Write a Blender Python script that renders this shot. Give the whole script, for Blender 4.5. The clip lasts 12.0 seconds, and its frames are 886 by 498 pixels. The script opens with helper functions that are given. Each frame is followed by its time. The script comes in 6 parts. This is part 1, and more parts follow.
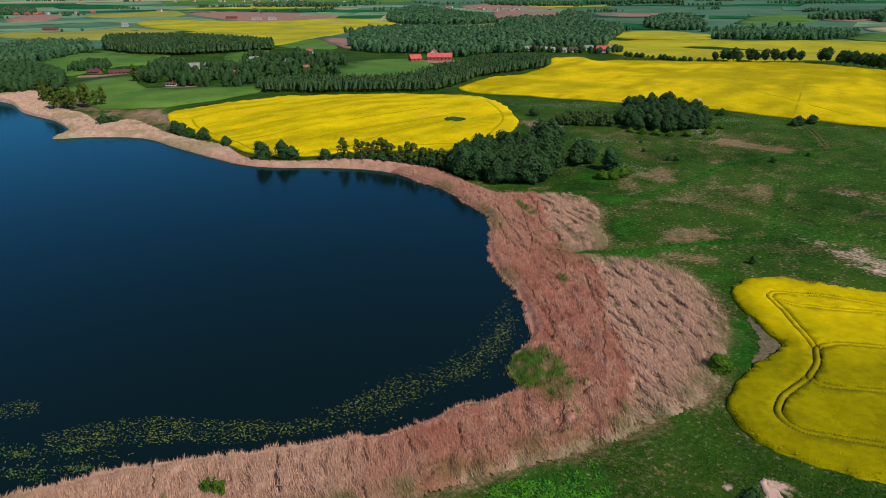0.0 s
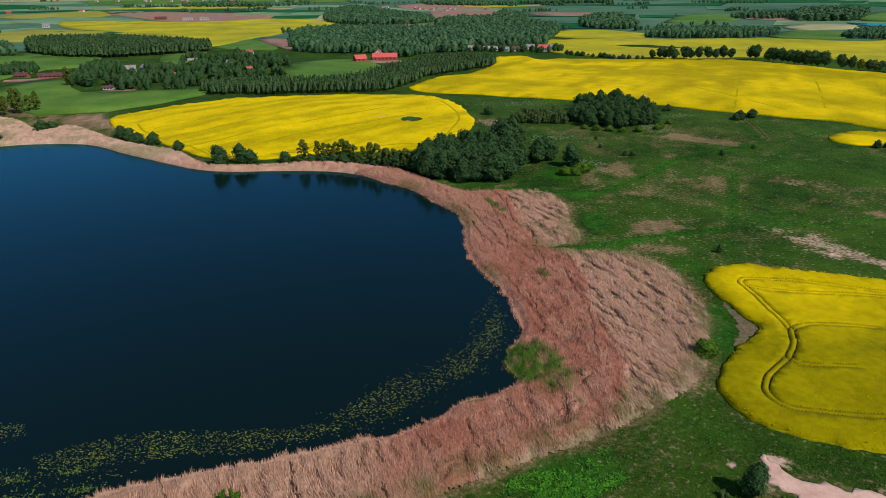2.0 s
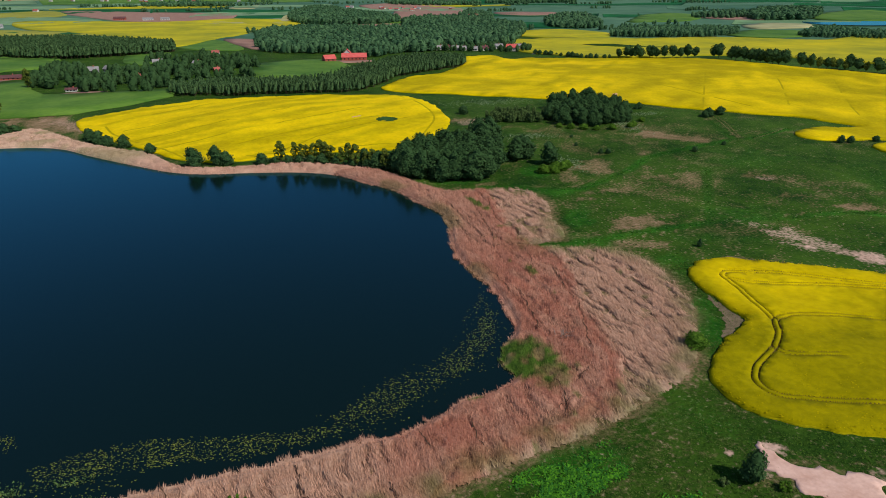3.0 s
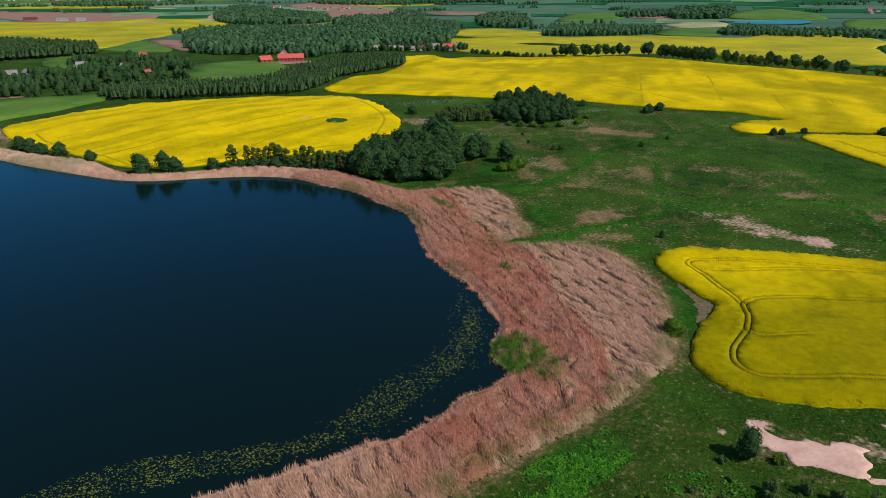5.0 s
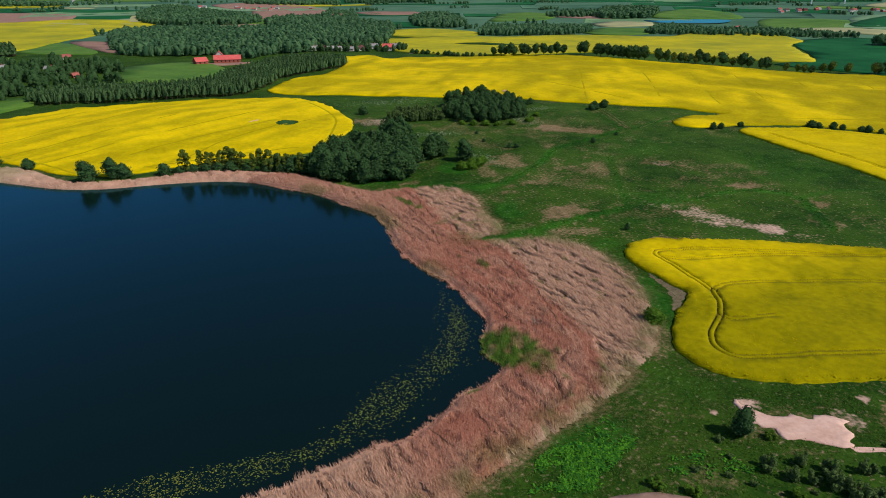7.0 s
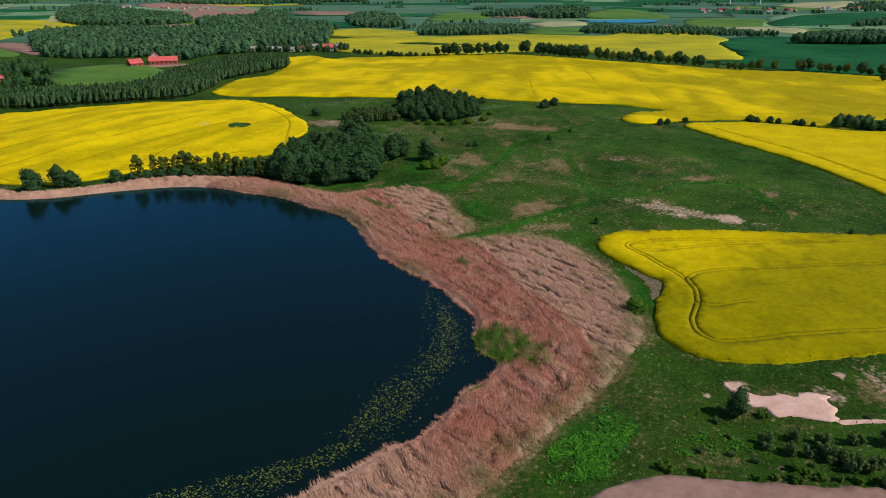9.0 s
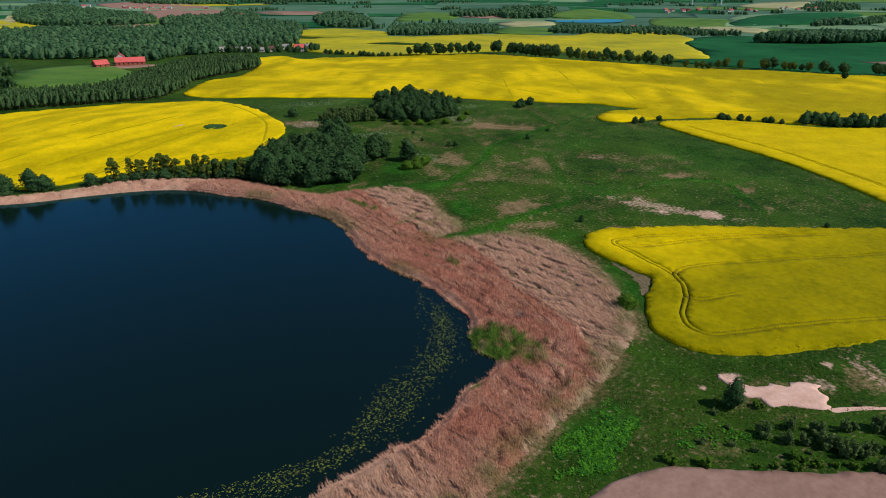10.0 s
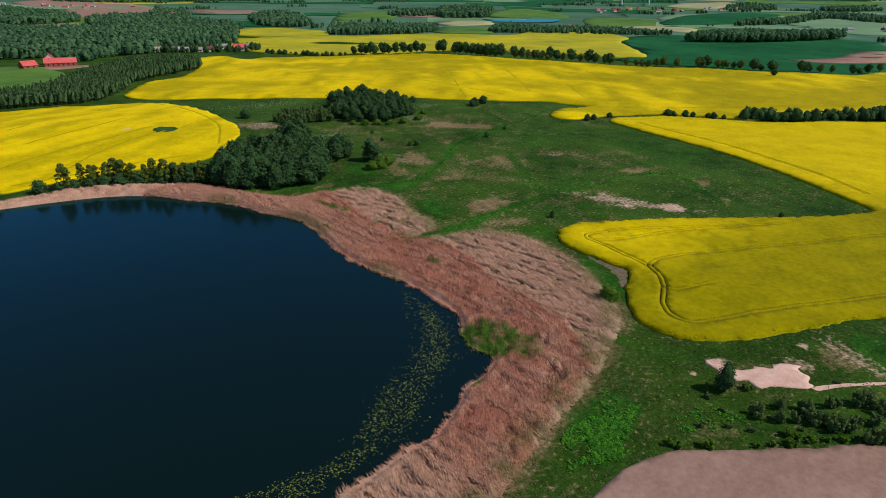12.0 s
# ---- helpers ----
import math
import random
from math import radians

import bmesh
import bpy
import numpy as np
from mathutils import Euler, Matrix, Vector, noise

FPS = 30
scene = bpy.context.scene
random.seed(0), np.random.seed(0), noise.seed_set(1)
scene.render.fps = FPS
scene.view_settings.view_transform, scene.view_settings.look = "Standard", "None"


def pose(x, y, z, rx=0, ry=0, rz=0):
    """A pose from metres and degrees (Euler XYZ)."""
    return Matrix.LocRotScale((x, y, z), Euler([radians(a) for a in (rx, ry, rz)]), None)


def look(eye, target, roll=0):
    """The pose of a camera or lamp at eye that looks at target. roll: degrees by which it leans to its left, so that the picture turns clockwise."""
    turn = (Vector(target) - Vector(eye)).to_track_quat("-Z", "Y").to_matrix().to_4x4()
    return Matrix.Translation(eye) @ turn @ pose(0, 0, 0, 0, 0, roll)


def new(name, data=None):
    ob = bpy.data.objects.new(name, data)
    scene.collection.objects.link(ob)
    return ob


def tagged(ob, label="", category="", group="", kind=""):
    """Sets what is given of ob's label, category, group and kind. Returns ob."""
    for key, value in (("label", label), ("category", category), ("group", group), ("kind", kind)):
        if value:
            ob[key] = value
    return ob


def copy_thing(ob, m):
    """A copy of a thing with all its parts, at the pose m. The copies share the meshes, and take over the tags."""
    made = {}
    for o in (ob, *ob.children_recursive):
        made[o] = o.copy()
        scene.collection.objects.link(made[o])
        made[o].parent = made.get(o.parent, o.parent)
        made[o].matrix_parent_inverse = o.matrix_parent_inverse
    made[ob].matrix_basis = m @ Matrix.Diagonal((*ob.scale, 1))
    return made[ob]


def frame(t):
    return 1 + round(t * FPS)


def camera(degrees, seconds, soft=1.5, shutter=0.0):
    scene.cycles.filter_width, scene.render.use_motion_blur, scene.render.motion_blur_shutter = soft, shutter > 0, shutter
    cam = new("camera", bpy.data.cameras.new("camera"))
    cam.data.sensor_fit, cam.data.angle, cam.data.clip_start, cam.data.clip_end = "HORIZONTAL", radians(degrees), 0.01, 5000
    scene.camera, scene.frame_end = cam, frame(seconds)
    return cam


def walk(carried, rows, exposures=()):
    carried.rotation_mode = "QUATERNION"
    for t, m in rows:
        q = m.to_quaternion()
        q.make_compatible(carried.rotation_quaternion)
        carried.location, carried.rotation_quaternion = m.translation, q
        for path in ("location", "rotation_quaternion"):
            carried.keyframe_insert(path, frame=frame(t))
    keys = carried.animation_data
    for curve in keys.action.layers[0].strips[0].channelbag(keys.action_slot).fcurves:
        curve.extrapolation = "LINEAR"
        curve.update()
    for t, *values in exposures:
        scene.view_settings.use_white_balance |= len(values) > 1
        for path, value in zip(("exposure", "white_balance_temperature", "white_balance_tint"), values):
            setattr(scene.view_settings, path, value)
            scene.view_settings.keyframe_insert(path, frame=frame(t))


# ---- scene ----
cam = camera(68.96, 12.0, soft=0.95)
PATH = [
    (0, look((0.00, -0.00, 71.59), (0.00, 92.68, 34.03), -0.44)),
    (0.5, look((-2.65, -0.10, 71.65), (-0.58, 92.54, 34.07), -0.42)),
    (1, look((-5.30, -0.21, 71.71), (-1.05, 92.35, 34.11), -0.40)),
    (1.5, look((-7.99, -0.26, 71.78), (-1.35, 92.15, 34.15), -0.38)),
    (2, look((-10.71, -0.26, 71.84), (-1.61, 91.93, 34.18), -0.35)),
    (2.5, look((-13.40, -0.20, 71.89), (-1.86, 91.70, 34.19), -0.33)),
    (3, look((-16.10, 0.01, 71.94), (-2.07, 91.55, 34.21), -0.29)),
    (5, look((-26.78, 1.68, 72.13), (-2.93, 91.13, 34.33), -0.11)),
    (5.5, look((-29.41, 2.22, 72.17), (-3.16, 91.00, 34.35), -0.07)),
    (6, look((-32.03, 2.86, 72.20), (-3.43, 90.90, 34.37), -0.02)),
    (6.5, look((-34.64, 3.58, 72.22), (-3.75, 90.84, 34.38), 0.03)),
    (7, look((-37.26, 4.40, 72.21), (-4.14, 90.84, 34.40), 0.06)),
    (9, look((-47.48, 8.41, 72.14), (-5.78, 91.07, 34.34), 0.30)),
    (9.5, look((-49.98, 9.56, 72.12), (-6.24, 91.16, 34.34), 0.36)),
    (10, look((-52.44, 10.80, 72.11), (-6.63, 91.27, 34.34), 0.43)),
    (10.5, look((-54.86, 12.12, 72.09), (-7.08, 91.44, 34.33), 0.51)),
    (11, look((-57.25, 13.48, 72.07), (-7.50, 91.58, 34.31), 0.61)),
    (11.5, look((-59.58, 14.88, 72.05), (-7.90, 91.72, 34.29), 0.70)),
    (12, look((-61.86, 16.34, 72.03), (-8.29, 91.86, 34.27), 0.80)),
]
walk(cam, PATH)

# ---- light ----
SUN_TURN, SUN_HIGH = 138.0, 47.0  # the way to the sun, clockwise from north, and its height, in degrees
world = bpy.data.worlds.new("sky")
scene.world = world
world.use_nodes = True
sky = world.node_tree.nodes.new("ShaderNodeTexSky")
sky.sky_type, sky.sun_disc = "NISHITA", False
sky.sun_elevation, sky.sun_rotation = radians(SUN_HIGH), radians(SUN_TURN)
sky.air_density, sky.dust_density, sky.ozone_density = 1.0, 0.0, 5.0
world.node_tree.links.new(sky.outputs[0], world.node_tree.nodes["Background"].inputs[0])
world.node_tree.nodes["Background"].inputs[1].default_value = 0.09
sun_data = bpy.data.lights.new("sun", "SUN")
sun_data.energy, sun_data.angle, sun_data.color = 3.55, radians(0.53), (1.0, 0.935, 0.84)
sun = new("sun", sun_data)
sun.matrix_world = look((0, 0, 300), Vector((0, 0, 300)) - 100 * Vector((
    math.sin(radians(SUN_TURN)) * math.cos(radians(SUN_HIGH)),
    math.cos(radians(SUN_TURN)) * math.cos(radians(SUN_HIGH)), math.sin(radians(SUN_HIGH)))))
scene.view_settings.exposure = 0.0

# ---- shapes and sums ----
def smooth_loop(points, step, closed=True):
    """A smooth line through the corner points, sampled about every step metres."""
    p = np.array(points, float)
    n = len(p)
    out = []
    for i in range(n if closed else n - 1):
        if closed:
            a, b, c, d = p[i - 1], p[i], p[(i + 1) % n], p[(i + 2) % n]
        else:
            a, b, c, d = p[max(i - 1, 0)], p[i], p[i + 1], p[min(i + 2, n - 1)]
        k = max(1, int(np.hypot(*(c - b)) / step))
        s = (np.arange(k) / k)[:, None]
        out.append(0.5 * (2 * b + (c - a) * s + (2 * a - 5 * b + 4 * c - d) * s ** 2 + (3 * b - a - 3 * c + d) * s ** 3))
    if not closed:
        out.append(p[-1:])
    return np.concatenate(out)


def inside(loop, x, y):
    """True where the points x, y lie within the closed loop."""
    x, y = np.asarray(x, float), np.asarray(y, float)
    hit = np.zeros(x.shape, bool)
    (x0, y0), (x1, y1) = loop.min(0), loop.max(0)
    near = (x > x0) & (x < x1) & (y > y0) & (y < y1)
    px, py = x[near], y[near]
    odd = np.zeros(px.shape, bool)
    for (ax, ay), (bx, by) in zip(loop, np.roll(loop, -1, 0)):
        if ay != by:
            odd ^= ((ay > py) != (by > py)) & (px < (bx - ax) * (py - ay) / (by - ay) + ax)
    hit[near] = odd
    return hit


def gap_to(line, x, y, closed=True):
    """Distance from the points x, y to a line of short pieces."""
    x, y = np.asarray(x, float), np.asarray(y, float)
    best = np.full(x.shape, 1e12)
    ends = np.roll(line, -1, 0) if closed else line[1:]
    for (ax, ay), (bx, by) in zip(line, ends):
        ux, uy = bx - ax, by - ay
        s = np.clip(((x - ax) * ux + (y - ay) * uy) / (ux * ux + uy * uy + 1e-9), 0, 1)
        best = np.minimum(best, (x - ax - s * ux) ** 2 + (y - ay - s * uy) ** 2)
    return np.sqrt(best)


def ease(v):
    v = np.clip(v, 0, 1)
    return v * v * (3 - 2 * v)


SHORE = smooth_loop([
    (-63, 78), (-50, 83), (-40, 85), (-29, 86.5), (-18, 89.3), (-9.5, 90.8), (-5.5, 93), (-1, 95.8), (2, 98.6), (6.5, 99.8), (10, 101.2), (13.4, 103.4),
    (14.9, 106), (13.4, 111), (14.4, 115.5), (18.5, 121.5), (20.3, 127), (19, 147), (15, 160), (14, 177), (16, 194), (16, 204),
    (9, 219), (3, 234), (-7, 246), (-20, 261), (-34, 268), (-54, 271), (-74, 272), (-88, 277), (-100, 286), (-130, 311),
    (-149, 329), (-164, 336), (-188, 337), (-203, 333), (-202, 349), (-228, 382), (-264, 411), (-309, 457),
    (-400, 480), (-470, 330), (-430, 170), (-300, 80), (-150, 52), (-90, 64)], 6.0)


def wave(x, y, size, seed):
    """A soft rolling pattern between -1 and 1."""
    r = np.random.RandomState(seed)
    v = 0
    for _ in range(5):
        a, f, ph = r.uniform(0, 6.28), r.uniform(0.6, 1.5) * 6.28 / size, r.uniform(0, 6.28)
        v = v + np.sin((x * np.cos(a) + y * np.sin(a)) * f + ph)
    return v / 3.5


def height(x, y):
    """The height of the land over the lake's level."""
    x, y = np.asarray(x, float), np.asarray(y, float)
    r = np.hypot(x, y)
    d = np.full(x.shape, 150.0)
    near = r < 760
    d[near] = gap_to(SHORE, x[near], y[near])
    lake = np.zeros(x.shape, bool)
    lake[near] = inside(SHORE, x[near], y[near])
    h = 0.25 * ease(d / 8) + 1.9 * ease((d - 12) / 70) + 2.5 * ease((r - 260) / 350)
    h = h + 3.5 * np.exp(-((x + 50) / 80) ** 2 - ((y - 385) / 60) ** 2)
    h = h + 5.0 * np.exp(-(((x - 260) * 0.8 + (y - 470) * 0.6) / 260) ** 2 - (((y - 470) * 0.8 - (x - 260) * 0.6) / 110) ** 2)
    h = h + 0.35 * wave(x, y, 45, 3) * ease((d - 25) / 40)
    h = h + 2.2 * wave(x, y, 420, 5) * ease((r - 600) / 500) + 6 * wave(x, y, 1500, 8) * ease((r - 1300) / 1500)
    h = h + 52 * ease((r - 900) / 4600) ** 1.0
    return np.where(lake, -0.1 - 2.4 * ease(d / 25), h)


def patchy(x, y, size, seed):
    """Smooth random values between 0 and 1 that change over about size metres."""
    x, y = np.asarray(x, float) / size, np.asarray(y, float) / size
    i, j = np.floor(x), np.floor(y)
    u, v = ease(x - i), ease(y - j)

    def at(a, b):
        s = np.sin(a * 127.1 + b * 311.7 + seed * 74.7) * 43758.5453
        return s - np.floor(s)
    return (at(i, j) * (1 - u) + at(i + 1, j) * u) * (1 - v) + (at(i, j + 1) * (1 - u) + at(i + 1, j + 1) * u) * v


def mesh_of(name, verts, faces, materials, slots=None, marks=None, smooth=False):
    """A mesh from arrays: verts (n, 3), faces (m, 3 or 4); marks: named values, one for each vertex."""
    verts, faces = np.asarray(verts, np.float32), np.asarray(faces, np.int32)
    me = bpy.data.meshes.new(name)
    k = faces.shape[1]
    me.vertices.add(len(verts))
    me.vertices.foreach_set("co", verts.ravel())
    me.loops.add(faces.size)
    me.loops.foreach_set("vertex_index", faces.ravel())
    me.polygons.add(len(faces))
    me.polygons.foreach_set("loop_start", np.arange(len(faces), dtype=np.int32) * k)
    for m in materials:
        me.materials.append(m)
    if slots is not None:
        me.polygons.foreach_set("material_index", np.asarray(slots, np.int32))
    if smooth:
        me.polygons.foreach_set("use_smooth", np.ones(len(faces), bool))
    for key, values in (marks or {}).items():
        me.attributes.new(key, "FLOAT", "POINT").data.foreach_set("value", np.asarray(values, np.float32))
    me.update(calc_edges=True)
    me.validate()
    return me


def part(name, bm, material, parent, label=""):
    """Links a bmesh or a mesh as one part under a thing."""
    if isinstance(bm, bmesh.types.BMesh):
        me = bpy.data.meshes.new(name)
        bm.to_mesh(me)
        bm.free()
        me.materials.append(material)
    else:
        me = bm
    ob = new(name, me)
    ob.parent = parent
    return tagged(ob, label)


# ---- materials ----
def material(name, dark, light, size=1.0, rough=0.9, bump=0.0, bump_size=None, mark=None, marked=None, island=0.0,
             fine=0.35, shine=0.05, through_light=0.0, mark2=None, marked2=None, mark3=None, marked3=None, ragged=0.0, ragged_size=1.0, rows=None, wide=0.0):
    """A matt, grainy surface between two colours, with broad and fine variation in metres; rows: direction, spacing and strength of tillage lines; mark: a vertex value that blends to other colours."""
    m = bpy.data.materials.new(name)
    m.use_nodes = True
    t = m.node_tree
    n, link = t.nodes, t.links.new
    bsdf = n["Principled BSDF"]
    bsdf.inputs["Roughness"].default_value = rough
    bsdf.inputs["Specular IOR Level"].default_value = shine
    place = n.new("ShaderNodeNewGeometry").outputs["Position"]

    def grain(scale, detail):
        g = n.new("ShaderNodeTexNoise")
        g.inputs["Scale"].default_value, g.inputs["Detail"].default_value = scale, detail
        link(place, g.inputs["Vector"])
        return g.outputs["Fac"]

    def sums(kind, a, b):
        s = n.new("ShaderNodeMath")
        s.operation = kind
        for k, v in enumerate((a, b)):
            if isinstance(v, (int, float)):
                s.inputs[k].default_value = v
            else:
                link(v, s.inputs[k])
        return s.outputs[0]

    def blend(fac, a, b):
        x = n.new("ShaderNodeMix")
        x.data_type = "RGBA"
        link(fac, x.inputs["Factor"])
        for k, v in ((6, a), (7, b)):
            if isinstance(v, tuple):
                x.inputs[k].default_value = (*v, 1)
            else:
                link(v, x.inputs[k])
        return x.outputs[2]

    broad, small = grain(1 / size, 4), grain(6 / size, 3)
    f = sums("ADD", sums("MULTIPLY", broad, 1 - fine), sums("MULTIPLY", small, fine))
    if wide:
        f = sums("ADD", f, sums("MULTIPLY", sums("SUBTRACT", grain(0.16 / size, 3), 0.5), wide))
    if rows:
        way = n.new("ShaderNodeVectorMath")
        way.operation = "DOT_PRODUCT"
        way.inputs[1].default_value = (math.cos(radians(rows[0])) * 6.2832 / rows[1], math.sin(radians(rows[0])) * 6.2832 / rows[1], 0)
        link(place, way.inputs[0])
        line = sums("SINE", sums("ADD", way.outputs["Value"], sums("MULTIPLY", grain(0.15, 2), 9.0)), 0)
        f = sums("ADD", f, sums("MULTIPLY", sums("MULTIPLY", line, broad), rows[2]))
    if island:
        rnd = n.new("ShaderNodeNewGeometry").outputs["Random Per Island"]
        f = sums("ADD", sums("MULTIPLY", f, 1 - island), sums("MULTIPLY", rnd, island))
    stretch = n.new("ShaderNodeMapRange")
    stretch.inputs[1].default_value, stretch.inputs[2].default_value = (0.3, 0.7) if not island else (0.15, 0.85)
    link(f, stretch.inputs[0])
    f = stretch.outputs[0]
    colour = blend(f, dark, light)
    tear = sums("MULTIPLY", sums("SUBTRACT", grain(1 / ragged_size, 5), 0.5), ragged) if ragged else None
    for key, pair in ((mark, marked), (mark2, marked2), (mark3, marked3)):
        if key:
            a = n.new("ShaderNodeAttribute")
            a.attribute_name = key
            share = a.outputs["Fac"]
            if ragged:
                soft = n.new("ShaderNodeMapRange")
                soft.inputs[1].default_value, soft.inputs[2].default_value = 0.22, 0.95
                link(sums("ADD", share, tear), soft.inputs[0])
                share = soft.outputs[0]
            colour = blend(share, colour, blend(f, *pair))
    link(colour, bsdf.inputs["Base Color"])
    if bump:
        b = n.new("ShaderNodeBump")
        b.inputs["Strength"].default_value = 1.0
        b.inputs["Distance"].default_value = bump
        link(grain(1 / (bump_size or size), 4), b.inputs["Height"])
        link(b.outputs[0], bsdf.inputs["Normal"])
    if through_light:
        tr = n.new("ShaderNodeBsdfTranslucent")
        link(colour, tr.inputs[0])
        mix = n.new("ShaderNodeMixShader")
        mix.inputs[0].default_value = through_light
        link(bsdf.outputs[0], mix.inputs[1])
        link(tr.outputs[0], mix.inputs[2])
        link(mix.outputs[0], n["Material Output"].inputs[0])
    return m


MEADOW = material("meadow_grass", (0.009, 0.038, 0.004), (0.047, 0.103, 0.010), 5, bump=0.18, bump_size=0.8, fine=0.5, ragged=2.0, ragged_size=0.9, wide=0.75,
                  mark="dry", marked=((0.10, 0.085, 0.028), (0.33, 0.205, 0.125)), mark2="lush", marked2=((0.007, 0.056, 0.004), (0.036, 0.155, 0.010)),
                  mark3="sand", marked3=((0.40, 0.25, 0.18), (0.68, 0.46, 0.36)))
RAPE = material("rape_flowers", (0.60, 0.425, 0.0), (0.87, 0.637, 0.0), 10, bump=0.12, bump_size=0.45, fine=0.45,
                mark="thin", marked=((0.13, 0.13, 0.0), (0.31, 0.265, 0.0)))
RAPE_SIDE = material("rape_stems", (0.20, 0.19, 0.003), (0.50, 0.41, 0.003), 0.8)
RAPE_PALE = material("fading_rape_flowers", (0.20, 0.23, 0.02), (0.58, 0.47, 0.008), 75, fine=0.3, shine=0.1)
SOIL = material("dry_ploughed_soil", (0.24, 0.135, 0.10), (0.36, 0.215, 0.165), 12, bump=0.06, bump_size=0.5)
SOIL_NEAR = material("tilled_soil", (0.255, 0.150, 0.115), (0.39, 0.24, 0.187), 6, bump=0.05, bump_size=0.35, fine=0.45, rows=(-72, 3.4, 0.05), wide=0.7)
BARE = material("trodden_earth", (0.09, 0.08, 0.04), (0.25, 0.18, 0.115), 1.2, bump=0.06, bump_size=0.3)
TRACK = material("track_soil", (0.07, 0.055, 0.008), (0.17, 0.12, 0.03), 0.8)
SAND = material("pale_sand", (0.56, 0.33, 0.25), (0.80, 0.53, 0.43), 4, bump=0.12, bump_size=0.8)
CEREAL = material("blue_green_cereal", (0.004, 0.066, 0.018), (0.016, 0.126, 0.036), 30, rough=0.8, shine=0.05, wide=0.7)
PASTURE = material("bright_pasture", (0.044, 0.125, 0.014), (0.125, 0.225, 0.032), 22, rough=0.8, shine=0.12, wide=0.6)
# a pale green crop, with some blue distance haze painted into its colour
LIGHT_CROP = material("hazed_pale_green_crop", (0.105, 0.20, 0.075), (0.19, 0.31, 0.155), 50, rough=0.7, shine=0.25, wide=0.6)
OLIVE = material("fading_crop", (0.20, 0.21, 0.035), (0.36, 0.34, 0.055), 60)
MARSH = material("pond_rushes", (0.012, 0.05, 0.012), (0.05, 0.12, 0.03), 1.5, bump=0.3, bump_size=0.4)
PALE_CROP = material("pale_ripening_crop", (0.25, 0.25, 0.10), (0.42, 0.39, 0.19), 80, rough=0.7, shine=0.25)
# distant grass: the haze of the air is mixed in as extra blue
HAZED_GREEN = material("hazed_far_meadow", (0.036, 0.108, 0.058), (0.092, 0.190, 0.100), 70, rough=0.8, shine=0.15, wide=0.9)
REED = material("dry_reed", (0.28, 0.106, 0.068), (0.64, 0.285, 0.200), 5, island=0.42, fine=0.3,
                mark="pale", marked=((0.31, 0.170, 0.105), (0.74, 0.45, 0.315)), mark2="green", marked2=((0.035, 0.085, 0.012), (0.14, 0.215, 0.042)))
# mark3 darkens the gaps: damp litter with the hummocks' shade painted in
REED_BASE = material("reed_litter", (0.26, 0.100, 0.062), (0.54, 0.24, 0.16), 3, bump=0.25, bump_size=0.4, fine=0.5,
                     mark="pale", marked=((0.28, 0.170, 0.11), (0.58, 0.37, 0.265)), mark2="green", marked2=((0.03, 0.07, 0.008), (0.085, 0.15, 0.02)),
                     mark3="gap_shade", marked3=((0.045, 0.028, 0.020), (0.10, 0.060, 0.042)))
STRAW = material("straw_reed", (0.30, 0.120, 0.080), (0.66, 0.310, 0.220), 5, island=0.36, fine=0.3,
                 mark="pale", marked=((0.44, 0.275, 0.175), (0.86, 0.60, 0.43)), mark2="green", marked2=((0.06, 0.11, 0.016), (0.20, 0.26, 0.06)))
# mark3 paints a weaker shade into the gaps of the straw litter
STRAW_BASE = material("straw_litter", (0.28, 0.115, 0.072), (0.58, 0.27, 0.18), 3, bump=0.2, bump_size=0.5, fine=0.5,
                      mark="pale", marked=((0.38, 0.24, 0.155), (0.72, 0.49, 0.35)), mark2="green", marked2=((0.06, 0.11, 0.016), (0.16, 0.22, 0.05)),
                      mark3="gap_shade", marked3=((0.16, 0.10, 0.06), (0.30, 0.19, 0.12)))
# mud colour darkened to carry the shade of deep cracks in the reeds
CRACK_SHADE = material("shaded_crack_mud", (0.040, 0.025, 0.018), (0.085, 0.052, 0.036), 0.6)
LEAF = material("dark_leaves", (0.028, 0.070, 0.024), (0.076, 0.150, 0.050), 2.5, island=0.34, through_light=0.28)
# far woods: haze is painted into the leaf colour, lighter and bluer
LEAF_HAZED = material("hazed_distant_leaves", (0.016, 0.064, 0.030), (0.125, 0.245, 0.100), 24, island=0.40, through_light=0.28, rough=0.7, shine=0.1)
LEAF_FRESH = material("fresh_leaves", (0.030, 0.090, 0.008), (0.13, 0.24, 0.026), 2, island=0.5, through_light=0.25)
LEAF_GREY = material("grey_green_leaves", (0.042, 0.082, 0.024), (0.155, 0.23, 0.07), 2, island=0.5, through_light=0.2)
LEAF_OPEN = material("yellow_green_leaves", (0.055, 0.088, 0.014), (0.17, 0.21, 0.036), 2, island=0.5, through_light=0.25)
HERB = material("broad_herb_leaves", (0.010, 0.095, 0.022), (0.12, 0.35, 0.018), 4, island=0.55, through_light=0.2)
GRASS = material("grass_tufts", (0.018, 0.056, 0.006), (0.082, 0.155, 0.02), 4, island=0.55, through_light=0.15,
                 mark="dry", marked=((0.12, 0.10, 0.04), (0.36, 0.24, 0.14)))
PINE = material("pine_needles", (0.035, 0.080, 0.030), (0.094, 0.165, 0.058), 6, island=0.5, through_light=0.1)
BARK = material("bark", (0.05, 0.035, 0.022), (0.12, 0.09, 0.06), 0.4, bump=0.03, bump_size=0.1)
PAD = material("lily_pads", (0.022, 0.050, 0.016), (0.27, 0.285, 0.045), 9, island=0.5, rough=0.5)
